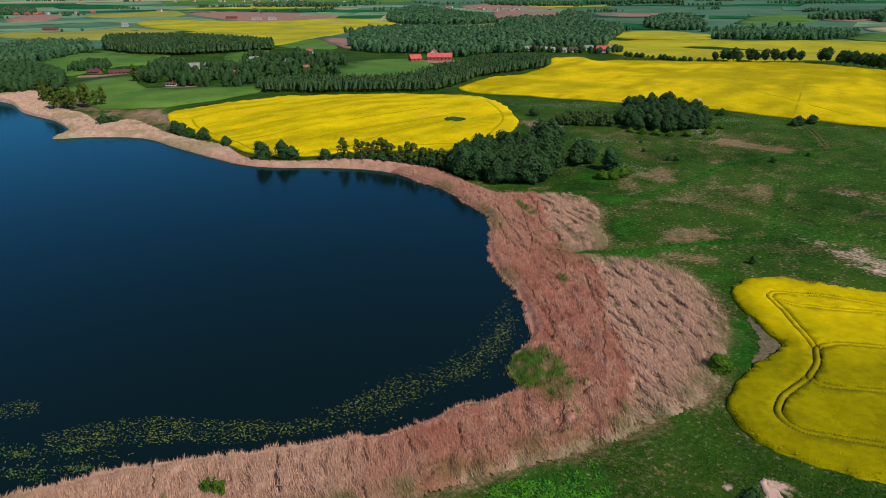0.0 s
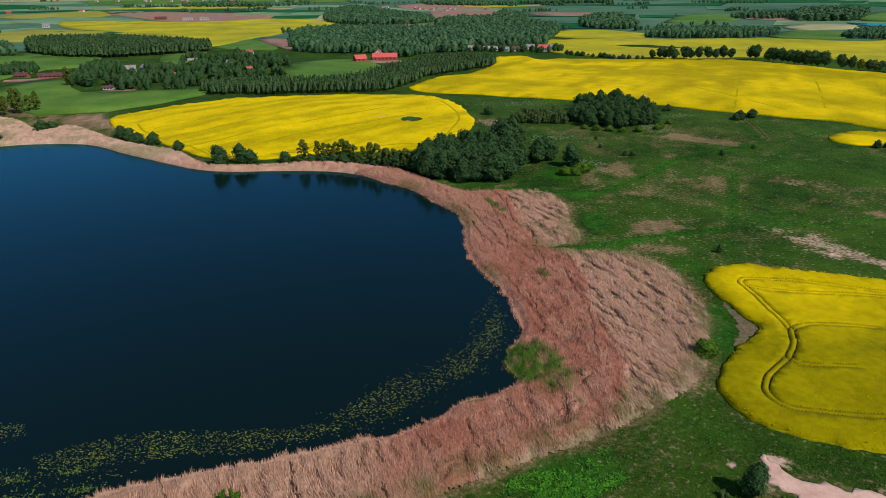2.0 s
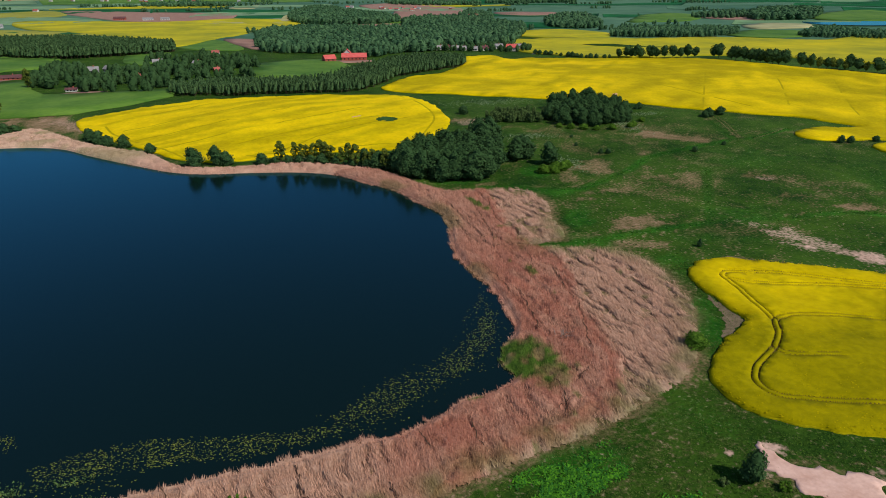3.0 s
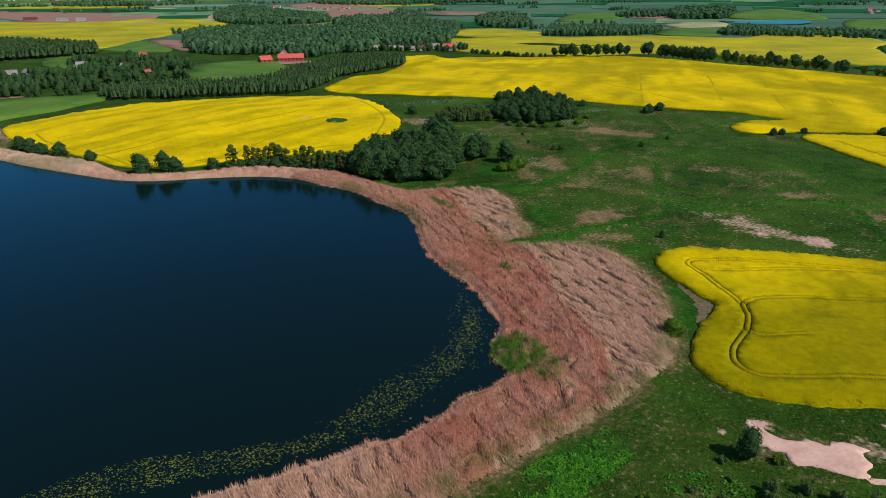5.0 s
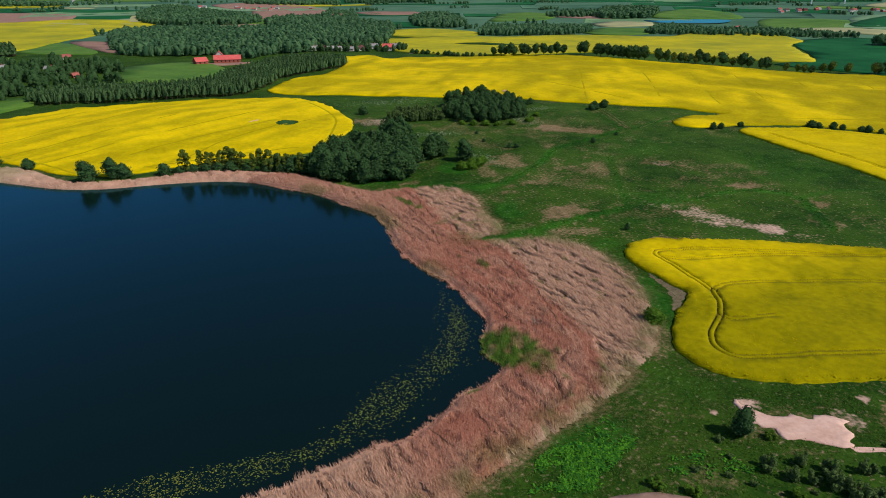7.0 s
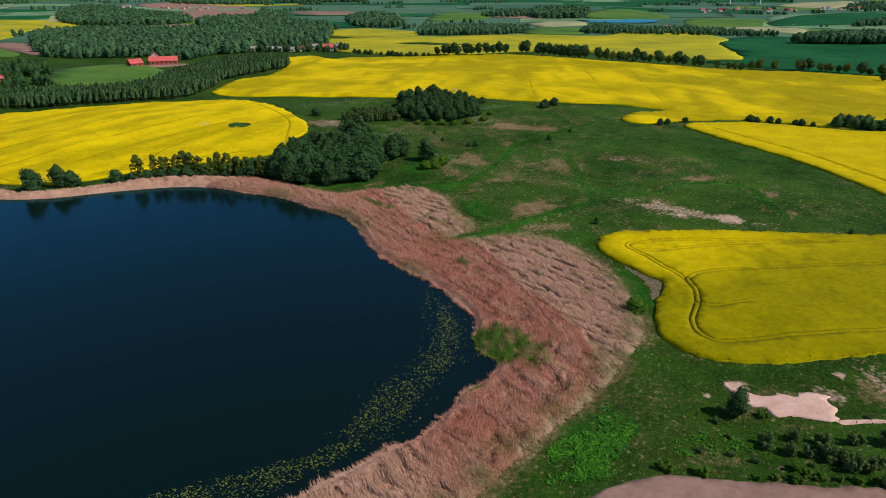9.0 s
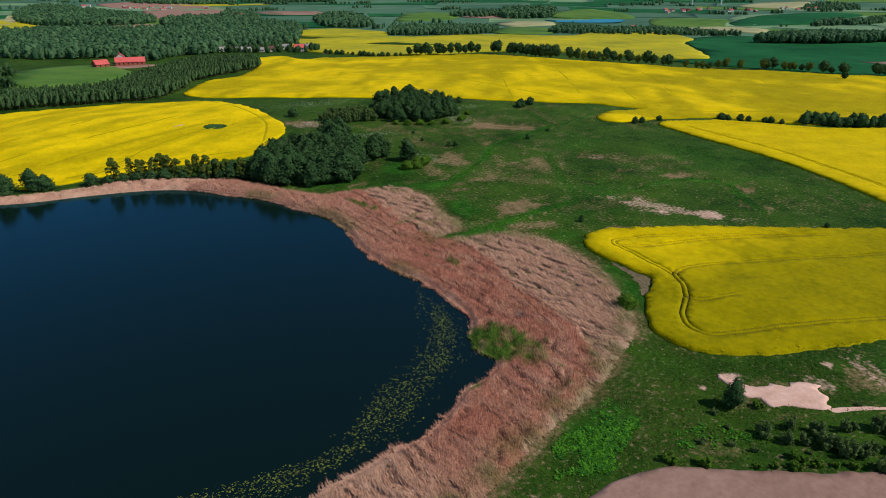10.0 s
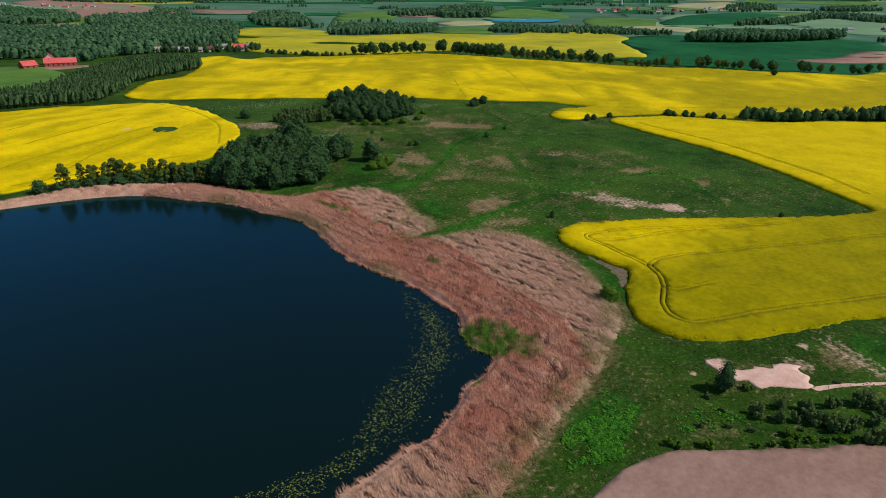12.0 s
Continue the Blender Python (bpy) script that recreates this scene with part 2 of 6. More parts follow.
ROOF_RED = material("red_roof_tiles", (0.52, 0.085, 0.075), (0.74, 0.155, 0.14), 3, bump=0.03, bump_size=0.3)
ROOF_RUST = material("dull_red_roof_tiles", (0.30, 0.085, 0.07), (0.46, 0.14, 0.115), 3)
ROOF_GREY = material("grey_roof_sheets", (0.20, 0.19, 0.19), (0.34, 0.32, 0.31), 3)
ROOF_BROWN = material("brown_roof_tiles", (0.085, 0.038, 0.040), (0.17, 0.078, 0.078), 3)
PLASTER = material("white_plaster", (0.42, 0.39, 0.36), (0.66, 0.63, 0.58), 3)
BRICK = material("red_brick", (0.30, 0.08, 0.055), (0.44, 0.13, 0.09), 2)
PANE = material("dark_window_glass", (0.01, 0.012, 0.015), (0.02, 0.025, 0.03), 1, rough=0.1, shine=0.5)
DOOR = material("brown_door", (0.06, 0.035, 0.02), (0.10, 0.06, 0.035), 0.5)
WHITE = material("white_metal", (0.7, 0.7, 0.7), (0.8, 0.8, 0.8), 1, rough=0.4)
GRAVEL = material("gravel_road", (0.34, 0.28, 0.22), (0.52, 0.44, 0.36), 3)
TWIG = material("grey_dead_wood", (0.16, 0.12, 0.10), (0.32, 0.26, 0.22), 0.5)

WATER = bpy.data.materials.new("lake_water")
WATER.use_nodes = True
_n, _l = WATER.node_tree.nodes, WATER.node_tree.links.new
_n.remove(_n["Principled BSDF"])
_deep, _gloss, _mix, _fresnel = (_n.new("ShaderNode" + k) for k in ("BsdfDiffuse", "BsdfGlossy", "MixShader", "Fresnel"))
_deep.inputs["Color"].default_value = (0.0034, 0.0098, 0.0066, 1)
_gloss.inputs["Color"].default_value = (0.155, 0.62, 0.88, 1)
_gloss.inputs["Roughness"].default_value = 0.14
_fresnel.inputs["IOR"].default_value = 1.36
_w, _h = _n.new("ShaderNodeTexNoise"), _n.new("ShaderNodeBump")
_w.inputs["Scale"].default_value, _w.inputs["Detail"].default_value = 0.9, 3
_l(_n.new("ShaderNodeNewGeometry").outputs["Position"], _w.inputs["Vector"])
_h.inputs["Distance"].default_value, _h.inputs["Strength"].default_value = 0.015, 1.0
_l(_w.outputs["Fac"], _h.inputs["Height"])
for _k in (_gloss, _fresnel):
    _l(_h.outputs[0], _k.inputs["Normal"])
_l(_fresnel.outputs[0], _mix.inputs[0])
_l(_deep.outputs[0], _mix.inputs[1])
_l(_gloss.outputs[0], _mix.inputs[2])
_l(_mix.outputs[0], _n["Material Output"].inputs[0])

FAR_WATER = WATER.copy()
FAR_WATER.name = "far_lake_water"
for _k in FAR_WATER.node_tree.nodes:
    if _k.bl_idname == "ShaderNodeBsdfGlossy":
        _k.inputs["Color"].default_value = (0.58, 0.40, 0.25, 1)

# ---- ground, lake ----
def blob(x, y, cx, cy, rx, ry, turn=0.0, seed=1, ragged=0.7, size=6.0):
    """A ragged soft patch: 1 within, 0 outside."""
    a = radians(turn)
    u, v = (x - cx) * math.cos(a) + (y - cy) * math.sin(a), (y - cy) * math.cos(a) - (x - cx) * math.sin(a)
    q = np.hypot(u / rx, v / ry) + ragged * (patchy(u * 0.6, v, size, seed) - 0.5) + 0.7 * ragged * (patchy(u * 0.6, v, size / 3, seed + 3) - 0.5)
    return ease((1.2 - q) / (0.35 + 0.35 * ragged))


REED_EDGE = smooth_loop([
    (-68, 72), (-50, 66), (-30, 67), (-10, 73), (3, 78.5), (12, 82), (24, 86), (38, 93.5), (49, 100), (58, 113), (64, 127), (66, 140),
    (65, 153), (60, 162), (48, 167), (34, 170), (48, 174.5), (50.5, 192), (53, 210), (47, 225), (30, 226), (20, 227), (13, 235),
    (2, 253), (-8, 264), (-23, 274), (-41, 279), (-56, 277), (-75, 278), (-88, 284), (-104, 306), (-123, 320), (-142, 335),
    (-161, 356), (-181, 374), (-194, 367), (-217, 394), (-246, 418), (-304, 489), (-345, 500), (-330, 440), (-150, 200), (-75, 90)], 3.0)


DITCHES = [smooth_loop(q, 3.0, False) for q in (
    [(35, 231), (66, 220), (76, 223), (95, 237), (114, 256), (131, 264), (165, 279), (178, 281), (207, 295)], [(178, 321), (172, 300), (168, 281)],
    [(129, 236), (109, 200), (96, 176)], [(34, 170), (46, 170), (65, 172), (87, 175), (108, 178), (124, 177), (151, 177), (159, 164), (143, 137)],
    [(40, 101), (42, 95), (45, 89)], [(159, 164), (191, 162), (180, 127)])]


def meadow_marks(X, Y):
    """How dry, how lush and how sandy the meadow is at X, Y."""
    d = np.zeros(len(X))
    for k, (cx, cy, rx, ry, turn, most) in enumerate((
            (139, 290, 20, 6, -32, 0.95), (139, 296, 28, 22, -22, 0.42), (81, 242, 7, 17, -40, 0.7), (69, 211, 4, 5, -30, 0.8), (71, 183, 8, 8.5, -20, 0.9),
            (82, 176, 9, 2.6, 0, 0.75), (146, 220, 11, 4.5, -50, 0.95), (137, 198, 5, 6, 15, 0.85), (150, 184, 7, 6, 20, 0.85), (140, 184, 4, 3, -20, 0.75),
            (135, 176, 3, 2, 5, 0.9), (116, 220, 8, 13, -35, 0.6), (95, 223, 9, 11, -40, 0.55), (83, 214, 6, 4, -10, 0.7), (115, 261, 6, 4, -25, 0.6),
            (78, 313, 5, 4, -20, 0.6), (52, 339, 11, 8, -40, 0.95), (160, 155, 3.5, 4, -40, 0.75), (146, 141, 6, 4, -60, 0.7))):
        d = np.maximum(d, most * blob(X, Y, cx, cy, rx, ry, turn, k + 1, 1.5, 5))
    for k, (cx, cy, rx, ry, turn, most) in enumerate((
            (249, 243, 8, 4.5, -35, 0.5), (89, 273, 12, 10, -33, 0.5), (65, 166, 9, 4.6, -38, 0.65), (41, 230.5, 12, 1.8, -35, 0.95), (89, 149, 5, 2.5, -34, 0.7),
            (89, 313, 7, 10, -32, 0.4), (180, 127, 6.5, 4.7, -32, 0.45), (71.5, 119, 2.2, 6, 10, 0.9), (58, 101, 4, 6, 30, 0.5),
            (-175, 385, 40, 13, -40, 0.9), (-235, 430, 40, 15, -40, 0.9), (72, 63, 6, 8, 30, 0.6), (30, 63, 6, 3, -30, 0.4), (52, 70, 10, 7, -30, 0.45))):
        d = np.maximum(d, most * blob(X, Y, cx, cy, rx, ry, turn, k + 31, 1.5, 5))
    d = np.maximum(d, 0.42 * ease((patchy(X, Y, 17, 31) * 0.55 + patchy(X, Y, 5, 32) * 0.45 - 0.52) / 0.25) * ease((150 - np.abs(Y - 250)) / 60))
    d = np.maximum(d, 0.22 * ease((0.6 * patchy(X, Y, 13, 36) + 0.4 * patchy(X, Y, 4, 37) - 0.38) / 0.3) * ease((150 - Y) / 30))
    d = np.maximum(d, 0.9 * inside(REED_EDGE, X, Y))
    d = np.maximum(d, 0.75 * ease(1 - gap_to(REED_EDGE, X, Y) / 5.0) * (0.5 + 0.5 * patchy(X, Y, 3, 33)))
    l = np.zeros(len(X))
    for k, (cx, cy, rx, ry, turn, most) in enumerate((
            (55, 221, 13, 5.4, -34, 0.8), (57, 169, 11, 4, -37, 0.8), (59, 244, 7, 7, -36, 0.9), (66, 147, 7, 10, -38, 0.6), (61, 117, 5, 19, -22, 1.0), (42, 86, 14, 6, -37, 0.45),
            (15.5, 76.5, 11, 6, 22, 0.95), (112, 182, 13, 11, -29, 0.55), (150, 250, 30, 20, 0, 0.4), (190, 200, 25, 30, 0, 0.4), (59, 192, 6, 15, -27, 0.8), (82, 58, 10, 8, 0, 0.8), (90, 165, 14, 5, -20, 0.5), (28, 237, 16, 2.2, -8, 0.9))):
        l = np.maximum(l, most * blob(X, Y, cx, cy, rx, ry, turn, k + 61, 0.7, 6))
    for k, line in enumerate(DITCHES):
        g = gap_to(line, X, Y, False)
        d = d * (1 - 0.9 * ease(1.6 - g / 2.2))
        l = np.maximum(l, (1.0, 0.7, 0.5, 0.95, 0.4, 0.6)[k] * ease(1.5 - g / 2.4) * (0.4 + 0.6 * patchy(X, Y, 7, 81 + k)))
        d = np.maximum(d, 0.75 * ease(1 - np.abs(g - 2.6) / 1.0) * patchy(X, Y, 9, 91 + k))
    d = np.maximum(d, np.maximum(blob(X, Y, -165, 378, 34, 11, -42, 141, 1.3, 7), blob(X, Y, -225, 425, 42, 14, -42, 142, 1.3, 8)))
    sand = np.maximum(0.55 * blob(X, Y, 119, 154, 18, 6, -58, 95, 1.6, 4), np.maximum(0.95 * blob(X, Y, 113, 153, 6.5, 2.6, -45, 94, 1.3, 3), 0.95 * blob(X, Y, 124.5, 144.5, 6.5, 3.0, -55, 93, 1.3, 3)))
    for cx, cy, rx, ry, turn, most in ((74, 61, 1.0, 8, -15, 0.55), (77, 62, 0.8, 8, -15, 0.5), (71, 70, 1.2, 1.3, -37, 0.9), (50, 77, 2.6, 1.2, -38, 0.9), (43, 77, 0.8, 0.6, -39, 1.0),
                                       (63, 66, 2.5, 3, 0, 0.5), (46, 72, 2, 1.5, 0, 0.5), (145, 221, 5, 2, -30, 0.6), (50, 338, 9, 7, -40, 0.5), (57, 333, 6, 4, -30, 0.5), (-165, 380, 26, 6, -42, 0.4), (-150, 372, 16, 4, -42, 0.45)):
        sand = np.maximum(sand, most * blob(X, Y, cx, cy, rx, ry, turn, 96, 0.8, 2))
    return {"dry": d, "lush": l * (1 - 0.7 * d), "sand": sand}


def ground_sheet():
    fine = np.arange(-46, 84, 0.40)
    turn = np.radians(np.concatenate([fine, np.arange(90, 312, 6.0)]))
    ring = np.concatenate([[0.02, 12, 24], 32 * 1.0155 ** np.arange(0, 420)])
    ring = np.append(ring[ring < 4880], 4900)
    a, r = np.meshgrid(turn, ring)
    x, y = r * np.sin(a), r * np.cos(a)
    z = height(x, y)
    # the bank lies under water and litter at the shore, so that the coarse land never juts out
    bank = (r > 60) & (r < 620) & (a < 1.6)
    bank[bank] = gap_to(SHORE, x[bank], y[bank]) < np.maximum(1.0, 0.016 * r[bank])
    z = np.where(bank, np.minimum(z, -0.5), z)
    n = len(turn)
    i = np.arange(len(ring) - 1)[:, None] * n
    j = np.arange(n)[None]
    k = (j + 1) % n
    quads = np.stack([i + j, i + n + j, i + n + k, i + k], -1).reshape(-1, 4)
    x, y, z = x.ravel(), y.ravel(), z.ravel()
    near = np.hypot(x, y) < 700
    marks = {k: np.zeros(len(x)) for k in ("dry", "lush", "sand")}
    for k, v in meadow_marks(x[near], y[near]).items():
        marks[k][near] = v
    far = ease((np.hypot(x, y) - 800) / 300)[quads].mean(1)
    me = mesh_of("ground", np.stack([x, y, z], 1), quads, [MEADOW, HAZED_GREEN], np.where(far > 0.5, 1, 0), marks=marks, smooth=True)
    return tagged(new("ground", me), "green meadow land with dry brownish patches of grass", "ground", kind="structure")


ground_sheet()


def filled(loop, step, extra=None, jitter=0.3, seed=1):
    """Triangles that fill a loop, with inner points about every step metres; extra: more points to take in."""
    from mathutils import geometry
    r = np.random.RandomState(seed)
    lo, hi = loop.min(0), loop.max(0)
    gx, gy = np.meshgrid(np.arange(lo[0], hi[0], step), np.arange(lo[1], hi[1], step))
    g = np.stack([gx.ravel(), gy.ravel()], 1) + r.uniform(-jitter, jitter, (gx.size, 2)) * step
    if extra:
        for line in extra[::2]:
            g = g[gap_to(line[::3], g[:, 0], g[:, 1], False) > 0.45]
        g = np.concatenate([g, *extra])
    g = g[inside(loop, g[:, 0], g[:, 1])]
    g = g[gap_to(loop, g[:, 0], g[:, 1]) > 0.25]
    v = [Vector(p) for p in np.concatenate([loop, g])]
    n = len(loop)
    edge = [(k, (k + 1) % n) for k in range(n)]
    vo, eo, fo, *_ = geometry.delaunay_2d_cdt(v, edge, [list(range(n))], 1, 1e-4)
    return np.array([tuple(q) for q in vo]), np.array([f[:3] for f in fo], np.int32), n


def ragged_loop(points, step, rough, seed):
    loop = smooth_loop(points, step)
    out = np.roll(loop, -1, 0) - np.roll(loop, 1, 0)
    out = np.stack([out[:, 1], -out[:, 0]], 1) / (np.hypot(*out.T)[:, None] + 1e-9)
    k = patchy(loop[:, 0], loop[:, 1], step * 3, seed) - 0.5 + 0.7 * (patchy(loop[:, 0], loop[:, 1], step * 1.2, seed + 5) - 0.5)
    return loop + out * (k * 2 * rough)[:, None]


FAR_FIELDS = []


def sheet(name, points, step, tall, mats, label, category, rough=0.0, bumpy=0.0, seed=1, edge_step=None, tracks=(), thin=None, lift=0.0, straight=False, kind="stuff"):
    """A field: a stand of height tall over the land within the outline, with sides down to the ground.
    tracks: lines of wheel ruts pressed into it; thin: a function for the mark of thin growth."""
    es = edge_step or step
    if math.hypot(*points[0]) > 600 and not straight:
        FAR_FIELDS.append(smooth_loop(points, 30))
    if straight:
        p = np.array(points, float)
        loop = np.concatenate([a + (b - a) * (np.arange(max(1, int(np.hypot(*(b - a)) / es))) / max(1, int(np.hypot(*(b - a)) / es)))[:, None]
                               for a, b in zip(p, np.roll(p, -1, 0))])
    else:
        loop = ragged_loop(points, es, rough, seed)
    extra = []
    lines = []
    for line, gauge in tracks:
        mid = smooth_loop(line, 0.45 if step < 2 else 1.6, False)
        way = np.gradient(mid, axis=0)
        side = np.stack([-way[:, 1], way[:, 0]], 1) / (np.hypot(*way.T)[:, None] + 1e-9)
        for s in ((-gauge / 2, gauge / 2) if gauge else (0,)):
            rut = mid + side * (s + 0.15 * (patchy(mid[:, 0], mid[:, 1], 2, 7)[:, None] - 0.5))
            lines.append(rut)
            for o in (-0.22, -0.11, 0.11, 0.22) if step < 2 else (-0.8, -0.3, 0.3, 0.8):
                extra.append(rut + side * o)
    v, f, n = filled(loop, step, extra, seed=seed)
    x, y = v[:, 0], v[:, 1]
    z = height(x, y) + tall + lift
    if bumpy:
        z = z + bumpy * (patchy(x, y, step * 2.2, seed) + 0.6 * patchy(x, y, step * 1.1, seed + 1) - 0.8)
    if tall > 0.5 and step < 8:
        # the crop thins and leans out at its rim
        z[:n] -= tall * (0.35 + 0.3 * patchy(x[:n], y[:n], 2.5, seed + 2))
    rut_gap = np.full(len(v), 9.0)
    for rut in lines:
        rut_gap = np.minimum(rut_gap, gap_to(rut, x, y, False))
    low = (rut_gap < 0.165) & (patchy(x, y, 1.6, 99) > 0.12) if step < 2 else (rut_gap < 0.45) & (patchy(x, y, 14, 99) > 0.3)
    z = np.where(low, z - tall * (0.6 if step < 2 else 0.12), z)
    marks = {"thin": thin(x, y) if thin else np.zeros(len(v))}
    if step > 2:
        marks["thin"] = np.where(low, np.maximum(0.7, marks["thin"]), marks["thin"])
    slots = np.where(low[f].sum(1) >= 2, 1, 0) if lines and step < 2 else np.zeros(len(f), int)
    verts = np.stack([x, y, z], 1)
    if tall > 0.05:
        foot = loop.copy()
        fz = height(foot[:, 0], foot[:, 1]) - 0.1
        a = np.arange(n)
        b = (a + 1) % n
        # the outline's own points come first
        side = np.concatenate([np.stack([a, b, b + len(v)], 1), np.stack([a, b + len(v), a + len(v)], 1)])
        verts = np.concatenate([verts, np.column_stack([foot, fz])])
        marks["thin"] = np.concatenate([marks["thin"], np.zeros(n)])
        f = np.concatenate([f, side])
        slots = np.concatenate([slots, np.full(len(side), len(mats) - 1)])
    me = mesh_of(name, verts, f, mats, slots, marks, smooth=tall < 0.3)
    return tagged(new(name, me), label, category, kind=kind)


def lake():
    loop = SHORE + 0
    mid = loop.mean(0)
    v, f, n = filled(loop + (loop - mid) * 0.012, 60)
    me = mesh_of("lake_water", np.column_stack([v, np.zeros(len(v))]), f, [WATER])
    tagged(new("water", me), "dark blue still lake water with faint ripples", "lake", kind="structure")


lake()

# ---- reeds and water plants ----
DIVIDE = np.concatenate([smooth_loop([
    (-40, 62), (-12, 71), (-2.8, 76), (2, 79.8), (6.4, 82.7), (14, 86), (20, 88.2), (27.7, 93.2), (33, 100), (36, 110), (36.5, 118), (37, 133), (39, 148), (40.5, 163),
    (36, 170), (34.5, 177), (32, 192), (35, 226.5)], 2.0, False), [(120, 228), (120, 40), (-40, 40)]])
SEAMS = [smooth_loop(q, 0.5, False) for q in (
    [(26.6, 208.4), (26.7, 193.4), (26.7, 181.1), (25.0, 168.9)], [(33.5, 217.8), (31.5, 195.9), (33.6, 188.1), (35.1, 182.6), (33.7, 171.5)], [(37.4, 153.9), (36.8, 145.8), (36.5, 139.3), (36.9, 131.8), (34.3, 120.3), (32.6, 111.8)],
    [(33.3, 166.1), (32.9, 158.4), (30.9, 150.7)], [(18.2, 194.7), (18.8, 183.5), (21.6, 174.5)], [(-47.8, 84.8), (-45.0, 79.1), (-44.2, 76.6)],
    [(-27.5, 84.9), (-26.0, 80.0), (-24.7, 76.6)], [(-12.8, 78.6), (-11.7, 75.3)], [(-6.9, 91.2), (-5.5, 87.2), (-4.8, 85.0)],
    [(2.5, 93.2), (2.7, 88.5), (3.6, 84.3)], [(21.1, 102.2), (21.5, 95.3), (19.5, 89.8)], [(24.4, 143.1), (24.7, 131.4), (24.2, 121.1)],
    [(17.8, 160.7), (21.1, 149.9), (22.9, 137.2)], [(29.5, 105.2), (27.8, 103.4), (25, 100.8)], [(23.5, 96.4), (21.1, 94.2), (18.6, 92)],
    [(24, 172), (23, 182), (20.5, 198), (18, 214)], [(36, 170), (29, 171), (24, 169)])]


def reed_fall(x, y):
    """How pale, how green and how tall the reeds stand at x, y, and how thickly."""
    d = gap_to(SHORE, x, y)
    edge = gap_to(REED_EDGE, x, y)
    beyond = inside(DIVIDE, x, y)
    cut = gap_to(DIVIDE[:-3], x, y, False)
    side = cut * np.where(beyond, 1, -1) + 3.2 * (patchy(x, y, 4, 84) - 0.5) + 2.0 * (patchy(x, y, 1.3, 85) - 0.5)
    pale = np.where(side > -1.2, ease((side + 1.2) / 4.5), 0.30 * patchy(x, y, 6, 53) * ease(1.3 - cut / 9) + 0.38 * ease((patchy(x * 0.8 + y * 0.3, (y - x) * 0.3, 2.2, 76) - 0.35) / 0.5))
    pale = np.maximum(pale, 0.5 * ease((y - 262) / 25) + 0.35 * ease((y - 280) / 20))
    pale = np.maximum(pale, 0.9 * ease((100 - y) / 14) * ease((-2 - x) / 18))
    pale = np.maximum(pale, 0.6 * ease((y - 148) / 40) * ease((34 - x) / 12) * (0.6 + 0.4 * patchy(x, y, 4, 80)))
    pale = np.maximum(pale, 0.6 * ease(1.2 - d / 2.0) * patchy(x, y, 5, 59))
    green = np.maximum(blob(x, y, 18.8, 109.3, 5.9, 9.6, 22, 54, 0.5, 3) * (0.6 + 0.4 * ease((patchy(x, y, 1.9, 60) - 0.3) / 0.3)), blob(x, y, 5, 98.6, 2.0, 1.0, 20, 55, 0.5, 2))
    green = np.maximum(green, 0.8 * blob(x, y, 31, 151, 1.6, 4, 20, 56, 0.9, 3))
    green = np.maximum(green, 0.9 * blob(x, y, 28, 208, 1.5, 7, 15, 67, 0.9, 3))
    green = np.maximum(green, 0.6 * ease((patchy(x, y, 3, 57) - 0.86) / 0.1) * (d > 8))
    green = np.maximum(green, 0.75 * ease(1.1 - edge / 8) * patchy(x, y, 3, 58) * ease((215 - y) / 30))
    green = np.maximum(green, 0.40 * ease(1.2 - d / 5) * ease((patchy(x, y, 12, 68) - 0.55) / 0.2) * ease((y - 140) / 20) * ease((262 - y) / 20))
    green = np.maximum(green, 0.4 * ease((y - 285) / 20) * ease((patchy(x, y, 10, 66) - 0.55) / 0.25))
    soft = ease((side + 2.0) / 6.0)
    thick = 1 - soft * (1 - 0.8 * ease(edge / 8 + 0.12))
    tall = 0.35 + 1.5 * (0.88 - 0.35 * soft) * ease(np.minimum(d * 1.2, edge * 0.6 + 0.5) / 2.0 + 0.2)
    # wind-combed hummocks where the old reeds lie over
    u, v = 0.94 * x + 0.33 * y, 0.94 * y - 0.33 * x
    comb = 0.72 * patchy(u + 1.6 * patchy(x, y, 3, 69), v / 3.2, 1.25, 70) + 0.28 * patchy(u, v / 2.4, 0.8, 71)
    # gap lowers and thins the reeds; the litter takes it as painted shade
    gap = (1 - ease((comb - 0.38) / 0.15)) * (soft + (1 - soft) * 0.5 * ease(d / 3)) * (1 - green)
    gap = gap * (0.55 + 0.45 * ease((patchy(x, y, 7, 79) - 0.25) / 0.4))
    tall = tall * (1 - 0.85 * gap) * (1 + 1.1 * green * (patchy(x, y, 1.7, 86) - 0.35))
    thick = thick * (1 - 0.92 * gap)
    seam = np.full(x.shape, 9.0)
    for line in SEAMS:
        seam = np.minimum(seam, gap_to(line[::3], x, y, False))
    parted = np.abs(patchy(x * 0.9 + y * 0.2 + 3 * patchy(x, y, 7, 61), y * 0.25, 2.4, 63) - 0.5) + 0.5 * ease((0.62 - patchy(x, y, 12, 73)) / 0.2)
    thick = thick * ease((seam - 0.12) / 0.12)
    tall = tall * (0.55 + 0.45 * ease(parted / 0.07))
    return pale, green, tall, thick, gap


